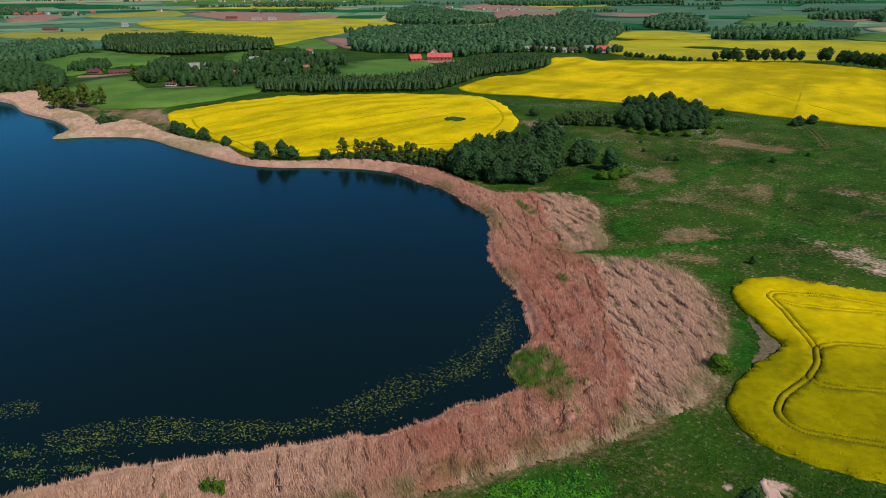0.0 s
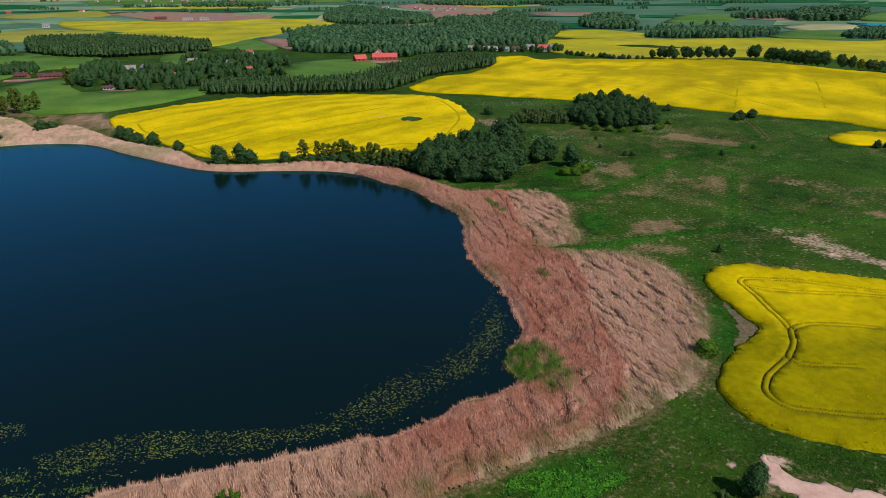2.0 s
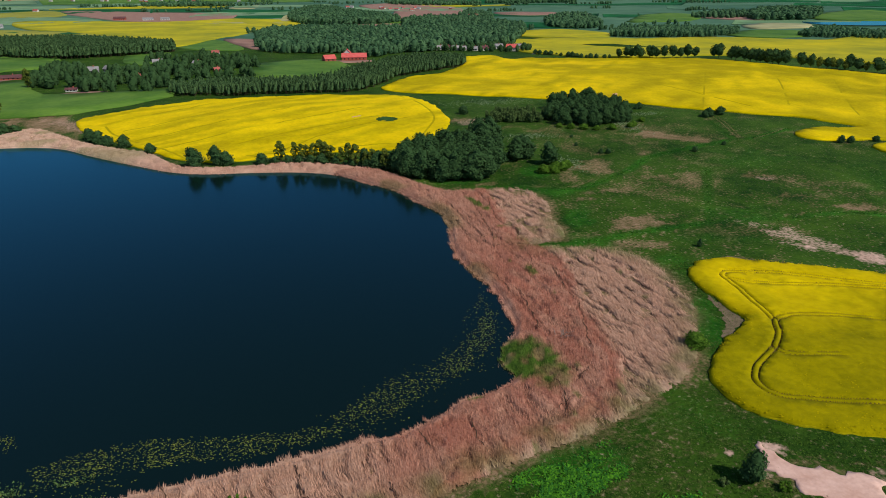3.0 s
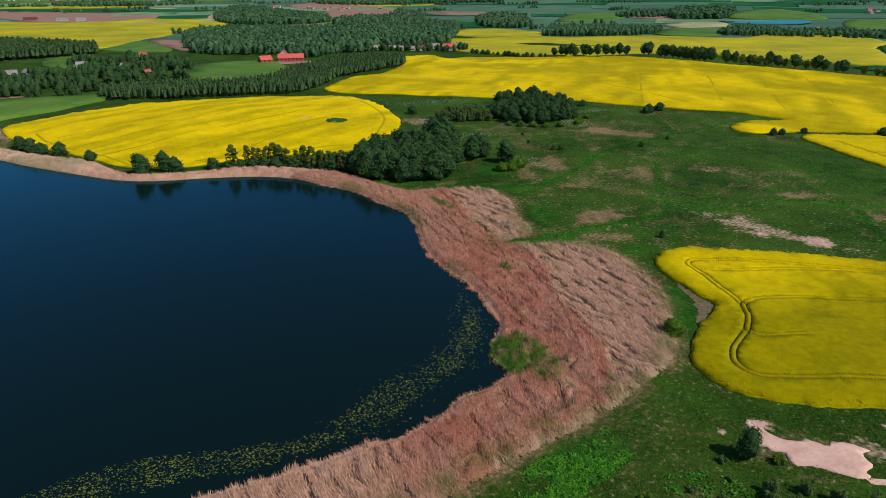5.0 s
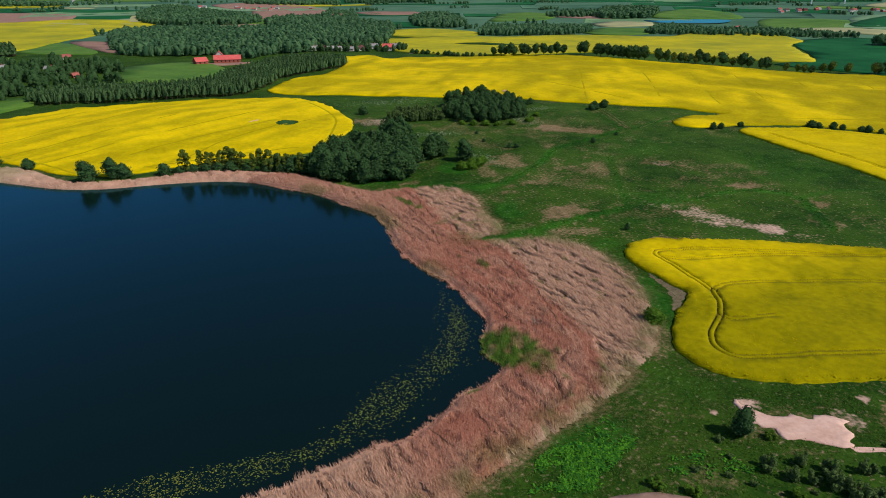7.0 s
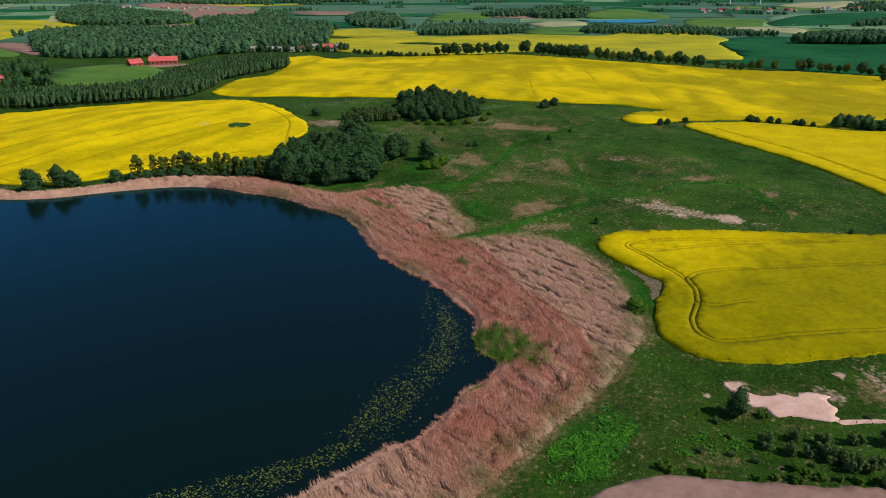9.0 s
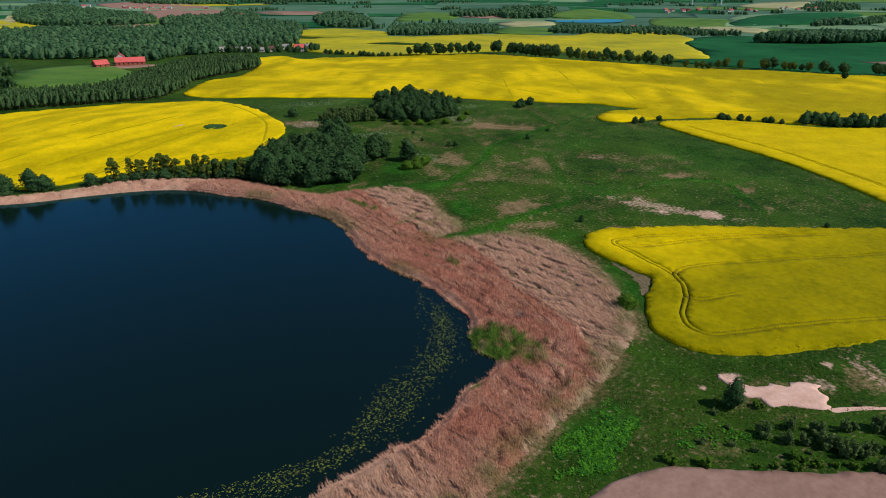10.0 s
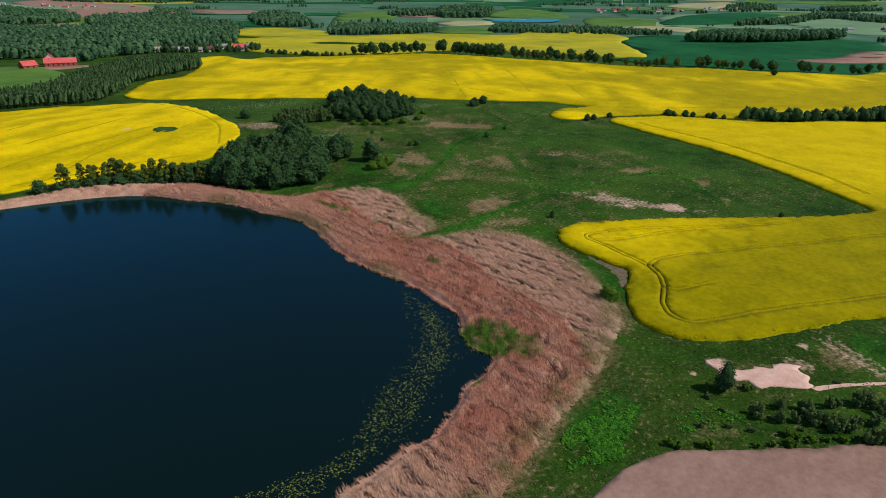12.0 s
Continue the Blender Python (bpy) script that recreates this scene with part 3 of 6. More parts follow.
def reed_bed():
    bed = tagged(new("reed_bed"), "dense pinkish-brown dry reeds along the lake shore", "reeds", kind="stuff")
    r = np.random.RandomState(4)
    for s, south, north, per, big in ((0.45, 60, 262, 7, 0.62), (0.65, 262, 505, 3, 1.01)):
        gx, gy = np.meshgrid(np.arange(-345, 70.0, s), np.arange(south, north + s * 0.6, s))
        X, Y = gx.ravel(), gy.ravel()
        keep = inside(REED_EDGE, X, Y)
        wet = inside(SHORE, X, Y)
        near_bank = np.zeros(len(X), bool)
        cand = keep & wet
        near_bank[cand] = (south < 100) & (gap_to(SHORE, X[cand], Y[cand]) < 0.2 + 2.3 * patchy(X[cand], Y[cand], 4, 74) * patchy(X[cand], Y[cand], 1.3, 75))
        shelf = np.zeros(len(X), bool)
        shelf[cand] = gap_to(SHORE, X[cand], Y[cand]) < 1.3 * s
        shelf &= ~near_bank
        keep &= ~wet | near_bank | shelf
        idx = -np.ones(len(X), int)
        idx[keep] = np.arange(keep.sum())
        idx = idx.reshape(gx.shape)
        n = keep.sum()
        x, y = X[keep] + r.uniform(-0.3, 0.3, n) * s, Y[keep] + r.uniform(-0.3, 0.3, n) * s
        pale, green, tall, thick, gap_shade = reed_fall(x, y)
        base = np.maximum(height(x, y), -0.05)
        out = gap_to(SHORE, x, y) * np.where(inside(SHORE, x, y), -1, 1)
        out = np.where(near_bank[keep], np.maximum(out, 0.3), out)
        z = base + tall * 0.75 + 0.22 * (patchy(x, y, 0.9, 64) - 0.5) - (1 - thick) * 0.6
        z = np.minimum(z, 0.05 + out * (0.6 + 0.8 * patchy(x, y, 1.5, 78)))
        thick = thick * ease(out / 0.5 + 0.9)
        q = np.stack([idx[:-1, :-1], idx[:-1, 1:], idx[1:, 1:], idx[1:, :-1]], -1).reshape(-1, 4)
        q = q[(q >= 0).all(1)]
        me = mesh_of("reed_litter", np.stack([x, y, z], 1), q, [REED_BASE if big < 1 else STRAW_BASE], marks={"pale": pale, "green": green, "gap_shade": gap_shade})
        tagged(part("reed_litter", me, None, bed), kind="stuff")
        pick = np.repeat(np.arange(n), per)
        pick = pick[r.uniform(0, 1, len(pick)) < thick[pick]]
        m = len(pick)
        bx, by = x[pick] + r.uniform(-0.6, 0.6, m) * s, y[pick] + r.uniform(-0.6, 0.6, m) * s
        p, g = pale[pick], green[pick]
        tl = (tall[pick] * r.uniform(0.7, 1.15, m) + 0.1) * (1 if big < 1 else 0.8)
        w = r.uniform(0.035, 0.085, m) * big * (1 + 0.7 * p)
        lean_to = radians(113) + 1.0 * (patchy(bx, by, 5, 65) - 0.5) + r.normal(0, 0.18, m)
        lean = r.uniform(0.05, 0.35, m) * (1 + 2.6 * p)
        tipx, tipy = np.cos(lean_to) * lean, np.sin(lean_to) * lean
        a = r.uniform(0, 3.1416, m)
        ux, uy = np.cos(a) * w, np.sin(a) * w
        tl = tl * (0.75 + 0.25 * ease(out[pick] / 3))
        bz = base[pick] + 0.5 * tl * ease(out[pick] / 2)
        v = np.stack([
            np.stack([bx - ux, by - uy, bz], 1), np.stack([bx + ux, by + uy, bz], 1),
            np.stack([bx + tipx, by + tipy, bz + tl * (0.66 - 0.12 * p)], 1)], 1).reshape(-1, 3)
        me = mesh_of("reed_blades", v, np.arange(3 * m).reshape(-1, 3), [REED if big < 1 else STRAW], marks={"pale": np.repeat(p, 3), "green": np.repeat(g, 3)})
        tagged(part("reed_blades", me, None, bed), kind="stuff")

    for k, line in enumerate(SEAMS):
        # a narrow dark ribbon on top of the litter, coloured as a crack's mud and shade
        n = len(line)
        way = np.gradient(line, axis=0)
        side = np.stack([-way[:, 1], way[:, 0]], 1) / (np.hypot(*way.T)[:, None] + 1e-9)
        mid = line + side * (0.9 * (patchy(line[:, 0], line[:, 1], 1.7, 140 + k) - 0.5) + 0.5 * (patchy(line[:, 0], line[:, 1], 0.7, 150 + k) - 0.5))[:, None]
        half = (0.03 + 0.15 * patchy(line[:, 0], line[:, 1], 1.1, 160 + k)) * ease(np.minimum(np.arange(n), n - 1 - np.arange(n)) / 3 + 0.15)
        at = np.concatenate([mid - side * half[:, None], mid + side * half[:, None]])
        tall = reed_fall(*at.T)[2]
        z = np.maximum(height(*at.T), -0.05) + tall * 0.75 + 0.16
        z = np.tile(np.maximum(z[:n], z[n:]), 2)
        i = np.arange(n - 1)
        me = mesh_of("crack_shade_strip", np.column_stack([at, z]), np.stack([i, i + 1, i + n + 1, i + n], 1), [CRACK_SHADE])
        tagged(part("crack_shade_strip", me, None, bed), kind="stuff")


reed_bed()


def lily_pads(outline, count, seed, label):
    """Floating leaves, thicker in drifts."""
    r = np.random.RandomState(seed)
    loop = smooth_loop(outline, 2.0)
    lo, hi = loop.min(0) - 2, loop.max(0) + 2
    p = r.uniform(lo, hi, (count * 14, 2))
    ok = inside(loop, *p.T) & (gap_to(SHORE, *p.T) > 1.5) & inside(SHORE, *p.T)
    dens = 0.35 + 0.35 * patchy(p[:, 0], p[:, 1], 5, seed) + 0.35 * patchy(p[:, 0], p[:, 1], 1.1, seed + 1)
    ok &= r.uniform(0.35, 1.0, len(p)) < dens * ease(gap_to(loop, *p.T) / 4 + 0.08)
    p = p[ok][:count]
    m = len(p)
    a = np.arange(7) / 7 * 6.283
    rad = r.uniform(0.06, 0.165, m)
    turn = r.uniform(0, 6.28, m)
    tilt = r.normal(0, 0.12, (m, 2))
    cx, cy = np.cos(a[None] + turn[:, None]) * rad[:, None], np.sin(a[None] + turn[:, None]) * rad[:, None] * 0.8
    cz = 0.03 + np.maximum(cx * tilt[:, :1] + cy * tilt[:, 1:], -0.02)
    ring = np.stack([p[:, :1] + cx, p[:, 1:] + cy, cz], 2)
    mid = np.column_stack([p, np.full(m, 0.02)])[:, None]
    v = np.concatenate([mid, ring], 1).reshape(-1, 3)
    b = np.arange(m)[:, None] * 8
    k = np.arange(6)[None]
    f = np.stack([b + 0 * k, b + 1 + k, b + 2 + k], -1).reshape(-1, 3)
    tagged(new("lily_pads", mesh_of("lily_pads", v, f, [PAD])), label, "water lilies", kind="stuff")


lily_pads([(-94, 106), (-84.3, 104), (-78.3, 104.5), (-73.2, 102), (-72, 97.6), (-75.3, 94.8), (-84, 93), (-94, 95)], 420, 1, "yellow-green lily pads drifting on dark water")
lily_pads([(-72, 93.4), (-64.5, 96.6), (-52.3, 99), (-39.6, 98), (-29.1, 97.2), (-22, 98), (-16, 94.5), (-22.1, 90.4), (-33, 87.6), (-46.2, 87.3), (-59.3, 86.8), (-70, 88)], 1750, 2,
          "yellow-green lily pads in a band near the reeds")
lily_pads([(-24, 97.5), (-15.9, 105.9), (-9.7, 111.7), (-0.6, 116), (5.5, 123), (11.4, 133), (16.5, 141), (18.4, 134), (17, 124.5), (13.6, 116.5), (8, 109), (2, 103.6), (-4.6, 99.6), (-8.5, 95.8), (-14, 93.2), (-20, 91.6)], 1450, 3, "yellow-green lily pads in a drift off the reed shore")
lily_pads([(-74, 90), (-60, 92), (-50, 88), (-56, 80), (-72, 81)], 200, 4, "scattered brownish lily pads in shallow water")
lily_pads([(8, 133), (13, 146), (16, 156), (17.5, 156), (18.5, 146), (16, 133)], 130, 5, "sparse green lily pads close to the reeds")
lily_pads([(-30, 90), (-26, 101), (-12, 112), (0, 120), (8, 134), (15, 146), (20, 138), (20.5, 124), (15, 112), (6, 103), (-4, 96), (-14, 90.5)], 380, 6, "scattered yellow-green lily pads on dark water")


def shore_growth():
    """Sparse reeds that stand out in the water, and dark clumps of water plants in the shallows."""
    r = np.random.RandomState(131)
    line = SHORE[(SHORE[:, 1] > 100) & (SHORE[:, 0] > -120)]
    p = np.repeat(line, 90, 0) + r.normal(0, 1.4, (len(line) * 90, 2)) + r.uniform(-3, 3, (len(line) * 90, 2))
    gap = gap_to(SHORE, *p.T)
    p = p[inside(SHORE, *p.T) & (gap < 0.3 + 2.4 * patchy(*p.T, 5, 132)) & (r.uniform(0, 1, len(p)) < patchy(*p.T, 1.1, 133))]
    for name, spots, tall, mat, label in (
            ("water_reeds", p, 0.7, REED, "sparse brown reeds standing in the shallows"),
            ("water_plants", np.concatenate([c + r.normal(0, w, (n, 2)) for c, w, n in (
                ((-62.5, 88.2), (2.2, 0.5), 120), ((-71, 87.2), (2.0, 0.8), 140), ((-65.2, 81.5), (1.4, 0.8), 90), ((-59.5, 83.4), (1.6, 0.6), 110), ((-56, 79.6), (1.2, 0.5), 60), ((-69, 82.6), (1.5, 0.8), 90),
                ((5, 109.9), (0.5, 0.35), 26), ((-78, 88), (2.5, 1.5), 150))]), 0.3, LEAF_GREY, "dark clumps of water plants near the shore")):
        m = len(spots)
        x, y = spots.T
        a, t, w = r.uniform(0, 6.283, m), r.uniform(0.5, 1.2, m) * tall, r.uniform(0.04, 0.10, m) * (1 if tall > 0.5 else 2.2)
        ux, uy = np.cos(a) * w, np.sin(a) * w
        z = np.zeros(m) - 0.02
        v = np.stack([np.stack([x - ux, y - uy, z], 1), np.stack([x + ux, y + uy, z], 1), np.stack([x + r.normal(0, 0.2, m), y + r.normal(0, 0.2, m), z + t], 1)], 1).reshape(-1, 3)
        me = mesh_of(name, v, np.arange(3 * m).reshape(-1, 3), [mat], marks={"pale": np.repeat(patchy(x, y, 4, 134), 3) * 0.7, "green": np.repeat(patchy(x, y, 6, 135), 3) * 0.5})
        tagged(new(name, me), label, "water plants", kind="stuff")


shore_growth()

# ---- fields ----
def streaky(size, seed, turn, low=0.55, along=5.0, most=0.4, rise=None):
    a = radians(turn)

    def mark(x, y):
        u, v = x * math.cos(a) + y * math.sin(a), y * math.cos(a) - x * math.sin(a)
        q = 0.6 * patchy(u / along, v, size, seed) + 0.4 * patchy(u / along * 1.7, v, size / 2.5, seed + 9)
        lift = ease((x - rise[0]) / rise[1]) if rise else 0.0
        return most * ease((q + 0.12 * lift - low) / 0.4) + 0.14 * lift
    return mark


def near_thin(x, y):
    q = 0.5 * patchy(x, y, 9, 71) + 0.5 * patchy(x, y, 2.6, 72)
    return np.clip(0.27 + 0.02 * ease((x - 150) / 80) + (0.28 - 0.22 * ease((x - 170) / 60)) * ease((q - 0.45) / 0.25) + 0.95 * ease((133 - y) / 45) * ease((230 - x) / 80) + 0.5 * ease(1 - gap_to(NOSE, x, y) / 5) * patchy(x, y, 2, 73), 0, 0.9)


NOSE_POINTS = [
    (70.6, 142), (72.3, 145), (75.8, 148.6), (80, 149.6), (88, 148.5), (104, 140.5), (124, 130), (147, 115), (174, 103.5), (184, 107.5), (199, 142), (211, 174), (216, 208),
    (219.5, 240), (220, 252), (223, 258), (229, 260.5), (237, 260), (253, 253.5), (265, 244.5), (276, 233.5), (285, 222), (300, 206), (357, 172),
    (420, 120), (300, 0), (150, 30), (97.8, 65.3), (80.6, 71.8), (67, 77), (60, 80.3), (54.5, 84.4), (51.2, 89.6), (50.8, 94.4), (52, 99), (56, 104.7),
    (62.3, 110.3), (67.8, 113.6), (70.8, 118), (70.4, 123), (70, 129), (69.6, 136)]
NOSE = smooth_loop(NOSE_POINTS, 3.0)
sheet("rape_field", NOSE_POINTS, 1.7, 0.85, [RAPE, TRACK, RAPE_SIDE], "yellow flowering rape field with wheel tracks", "rape field",
      rough=0.5, bumpy=0.22, seed=3, edge_step=1.0, thin=near_thin, tracks=(
          ([(90, 138.5), (85, 140.3), (81, 141), (78.5, 139.5), (78, 135), (77.6, 128), (76.8, 120), (76, 114), (73.5, 109), (70, 105), (69.5, 103), (71, 101.6), (75, 100.2), (80, 99)], 1.3),
          ([(73.5, 109), (76.5, 114.5), (80, 116), (85, 116), (92, 114.6), (104, 110), (130, 99.5), (165, 87)], 1.3),
          ([(70, 105), (66, 102), (62.5, 99.5), (60, 96.5), (58.8, 94), (58.8, 91.5), (60.2, 89.3), (63, 88), (68, 86.3), (76, 83.5), (92, 77), (120, 66)], 1.3),
          ([(85, 140.3), (94, 137.5), (110, 128), (140, 112)], 1.3),
          ([(231, 246), (228, 208), (223, 176), (212, 142), (198, 113)], 1.3), ([(230, 254), (246, 249), (262, 238), (280, 218), (300, 196)], 1.3),
          ([(79, 137), (82, 134.5), (90, 132), (100, 129.5), (125, 119)], 1.3)))
sheet("rape_field", [(-162, 385), (-158, 396), (-142, 408), (-113, 432), (-69, 441), (-16, 438), (21, 429), (36, 395), (40, 362), (40, 342), (35, 323), (24, 307),
                     (10, 293), (-10, 291), (-25, 294), (-47, 290), (-60, 287), (-72, 286), (-90, 295), (-113, 319), (-140, 346), (-155, 368)], 3.0, 0.9,
      [RAPE, TRACK, RAPE_SIDE], "yellow flowering rape field on a low rise beside the lake", "rape field", rough=0.7, bumpy=0.4, seed=5, edge_step=2.0,
      thin=streaky(9, 75, 36, 0.36, 7, 0.48), tracks=(
          ([(-130, 296), (-108, 308), (-84, 326), (-56, 344), (-23, 366), (12, 392)], 0), ([(-128, 353), (-106, 368), (-80, 390), (-58, 412)], 0),
          ([(-78, 305), (-48, 326), (-22, 340), (2, 354)], 0), ([(-48, 295), (-25, 323), (-8, 336), (20, 352)], 0), ([(-150, 372), (-120, 392), (-95, 415)], 0),
          ([(-120, 330), (-95, 346), (-60, 371), (-30, 398), (0, 420)], 0),
          ([(20, 425), (30, 390), (33, 350), (22, 312)], 0),
          ([(-85, 292), (-100, 312), (-130, 345), (-145, 375)], 0), ([(-60, 293), (-20, 299), (5, 300)], 0)))
sheet("rape_field", [(12, 468), (17, 486), (36, 526), (56, 536), (80, 568), (97, 610), (110, 672), (126, 679), (144, 677), (146, 652), (153, 641), (173, 645), (241, 622),
                     (300, 590), (331, 556), (345, 520), (365, 488), (400, 462), (428, 424), (455, 402), (484, 380), (508, 343), (516, 330), (536, 313), (560, 280), (605, 277), (650, 240),
                     (560, 140), (470, 132), (416, 158), (372, 184), (327, 199), (306, 214), (297, 218), (288, 229.5), (279, 241), (268, 252), (255, 260.5), (240, 266.5), (228, 268),
                     (214, 268), (205, 272), (200.5, 279), (204, 286.5), (214, 292.5), (226, 295), (240, 294.5), (246, 296), (240, 304), (229, 318), (209, 328.5), (195, 337),
                     (160, 362), (119, 386), (62, 425), (26, 446)], 5.0, 0.9,
      [RAPE, TRACK, RAPE_SIDE], "broad yellow flowering rape field over a gentle hill", "rape field", rough=0.8, bumpy=0.4, seed=7, edge_step=3.0,
      thin=lambda x, y: np.maximum(streaky(38, 77, -28, 0.33, 1.7, 0.58, (140, 240))(x, y), streaky(16, 83, 58, 0.36, 7, 0.66)(x, y)), tracks=(
          ([(296, 435), (268, 388), (243, 347), (229, 325)], 0), ([(343, 440), (291, 361), (266, 319)], 0), ([(363, 409), (302, 318)], 0), ([(258, 468), (188, 346)], 0),
          ([(389, 375), (333, 298)], 0), ([(420, 340), (372, 270)], 0),([(225, 300), (300, 255), (400, 200)], 0), ([(200, 420), (215, 360), (222, 325)], 0)))
sheet("rape_field", [(192, 852), (265, 873), (331, 878), (369, 851), (498, 848), (591, 777), (704, 826), (756, 752), (715, 661), (642, 611), (532, 483), (495, 476),
                     (425, 545), (360, 610), (259, 622), (182, 709)], 12, 1.2,
      [RAPE_PALE, TRACK, RAPE_PALE], "yellow-olive rape field beyond the roadside trees", "rape field", rough=2, bumpy=0.4, seed=8, edge_step=8)
sheet("rape_field", [(258, 1051), (346, 1084), (389, 1003), (355, 890), (265, 885), (228, 944)], 18, 1.2, [RAPE_PALE], "yellow-olive rape field behind the village", "rape field", seed=9)
sheet("rape_field", [(-758, 1169), (-633, 1153), (-597, 1261), (-465, 1166), (-300, 1020), (-409, 1091), (-480, 973), (-682, 1049)], 20, 1.0, [OLIVE], "olive-yellow rape field far off", "rape field", seed=10)
sheet("rape_field", [(-650, 1483), (-542, 1523), (-364, 1463), (-240, 1523), (-98, 1458), (-83, 1232), (-141, 1206), (-161, 1071), (-184, 999), (-211, 864), (-262, 947),
                     (-333, 1050), (-425, 1135), (-560, 1286)], 22, 1.2, [RAPE_PALE], "yellow flowering rape field far off", "rape field", seed=11)
SOIL_LABEL = "bare pinkish-brown ploughed field"
sheet("ploughed_field", [(-8, 57), (-2, 63.5), (6, 66.3), (13, 66.3), (20, 64.5), (28, 59), (40, 51), (50, 43), (60, 20), (0, 5), (-25, 30)], 1.5, 0.08, [SOIL_NEAR],
      "bare pinkish-brown ploughed field beside green scrub", "field", rough=0.3, bumpy=0.12, seed=12, edge_step=1.0)
for k, pts in enumerate((
        [(-975, 1544), (-1040, 1779), (-940, 1702), (-841, 1453), (-886, 1409)],
        [(-708, 1913), (-517, 1847), (-289, 1794), (-246, 1508), (-382, 1486), (-485, 1542), (-649, 1750)],
        [(-173, 983), (-128, 953), (-102, 872), (-95, 797), (-117, 813), (-158, 918)],
        [(75, 2320), (289, 2364), (349, 1979), (293, 1619), (182, 1475), (100, 1523), (138, 1877), (75, 2066)],
        [(-71, 1401), (-13, 1434), (93, 1285), (76, 1135), (18, 1160)],
        [(389, 1689), (520, 1666), (483, 1544), (362, 1570)],
        [(630, 387), (696, 366), (805, 392), (856, 378), (717, 320), (634, 348)])):
    sheet("ploughed_field", pts, 25, 0.5, [SOIL], SOIL_LABEL, "field", seed=20 + k, lift=0.4)
for k, (pts, m, label) in enumerate((
        ([(-338, 2161), (-272, 2357), (-259, 2123), (-308, 2073)], PALE_CROP, "pale ripening crop field far off"),
        ([(-87, 1294), (-1, 1173), (76, 1126), (69, 1077), (-20, 1126), (-79, 1179)], RAPE_PALE, "yellow-green crop strip by the wood"),
        ([(-323, 2007), (-126, 1894), (-131, 1568), (-255, 1579)], CEREAL, "dark blue-green cereal field far off"),
        ([(-1422, 2535), (-1151, 2420), (-1057, 2182), (-1234, 2195)], CEREAL, "dark blue-green cereal field far off"),
        ([(-405, 637), (-454, 749), (-388, 768), (-282, 694), (-268, 644), (-305, 631), (-310, 559), (-358, 584)], PASTURE, "bright green pasture among hedges"),
        ([(-96, 646), (-35, 678), (-6, 611), (-19, 543), (-84, 540)], PASTURE, "green pasture before the red barns"),
        ([(-288, 512), (-257, 557), (-217, 484), (-133, 497), (-128, 462), (-170, 408), (-213, 407)], PASTURE, "green pasture near the lake"),
        ([(665, 628), (754, 683), (876, 671), (982, 497), (926, 407), (575, 262), (511, 340), (480, 402), (463, 465), (541, 491)], CEREAL, "dark blue-green cereal field"),
        ([(1150, 936), (1385, 1101), (1756, 1149), (1672, 953), (1309, 853), (1052, 797)], LIGHT_CROP, "light green crop field far off"),
        ([(1476, 844), (1663, 849), (1574, 675), (1171, 509), (1131, 559), (1315, 745)], LIGHT_CROP, "light green crop field far off"),
        ([(2051, 1582), (2476, 1629), (1838, 1277), (1813, 1381)], PALE_CROP, "pale ripening crop field far off"),
        ([(1130, 1127), (1210, 998), (1027, 842), (860, 847)], PASTURE, "green pasture far off"))):
    sheet("crop_field", pts, 25, 0.3, [m], label, "field", seed=40 + k, lift=0.3 if k not in (4, 5, 6) else 0.55)
sheet("crop_field", [(-219, 676), (-240, 766), (-226, 788), (-203, 790), (-194, 740), (-188, 662)], 14, 0.15, [PASTURE], "bright green pasture among trees", "field", rough=2, seed=0, lift=0.35)
sheet("crop_field", [(-211, 849), (-209, 922), (-193, 981), (-165, 938), (-125, 813), (-148, 796)], 14, 0.15, [PASTURE], "green slope beside a bare field", "field", rough=2, seed=16, lift=0.35)
sheet("crop_field", [(-372, 735), (-404, 814), (-333, 774), (-301, 743), (-296, 708)], 14, 0.15, [PASTURE], "green meadow before the pine wood", "field", rough=2, seed=32, lift=0.35)
sheet("crop_field", [(-404, 664), (-438, 736), (-401, 755), (-360, 709), (-335, 597), (-340, 588)], 14, 0.15, [PASTURE], "bright green pasture by the wood", "field", rough=2, seed=37, lift=0.35)
sheet("crop_field", [(-884, 1703), (-868, 1816), (-763, 1931), (-650, 1751), (-647, 1632), (-791, 1597)], 30, 0.15, [OLIVE], "olive-yellow crop strip far off", "field", rough=4, seed=200, edge_step=20, lift=1.0)
sheet("crop_field", [(-1004, 1590), (-1059, 1787), (-976, 1743), (-885, 1509), (-902, 1435)], 30, 0.15, [SOIL], "bare pinkish-brown field far off", "field", rough=4, seed=201, edge_step=20, lift=1.0)
sheet("crop_field", [(-1311, 2352), (-1358, 2552), (-1152, 2424), (-1029, 2279), (-1080, 2192), (-1191, 2165)], 30, 0.15, [CEREAL], "dark blue-green cereal field far off", "field", rough=4, seed=202, edge_step=20, lift=1.0)
sheet("crop_field", [(-760, 1496), (-705, 1642), (-533, 1572), (-518, 1488), (-657, 1416)], 30, 0.15, [LIGHT_CROP], "pale green crop field far off", "field", rough=4, seed=203, edge_step=20, lift=1.0)
sheet("crop_field", [(567, 942), (638, 1002), (686, 966), (665, 893), (608, 825), (571, 819), (521, 851)], 30, 0.15, [PASTURE], "bright green pasture behind the rape field", "field", rough=4, seed=204, edge_step=20, lift=1.0)
sheet("crop_field", [(674, 1090), (750, 1141), (812, 1109), (757, 1025), (668, 1027)], 30, 0.15, [PALE_CROP], "pale ripening crop field far off", "field", rough=4, seed=205, edge_step=20, lift=1.0)
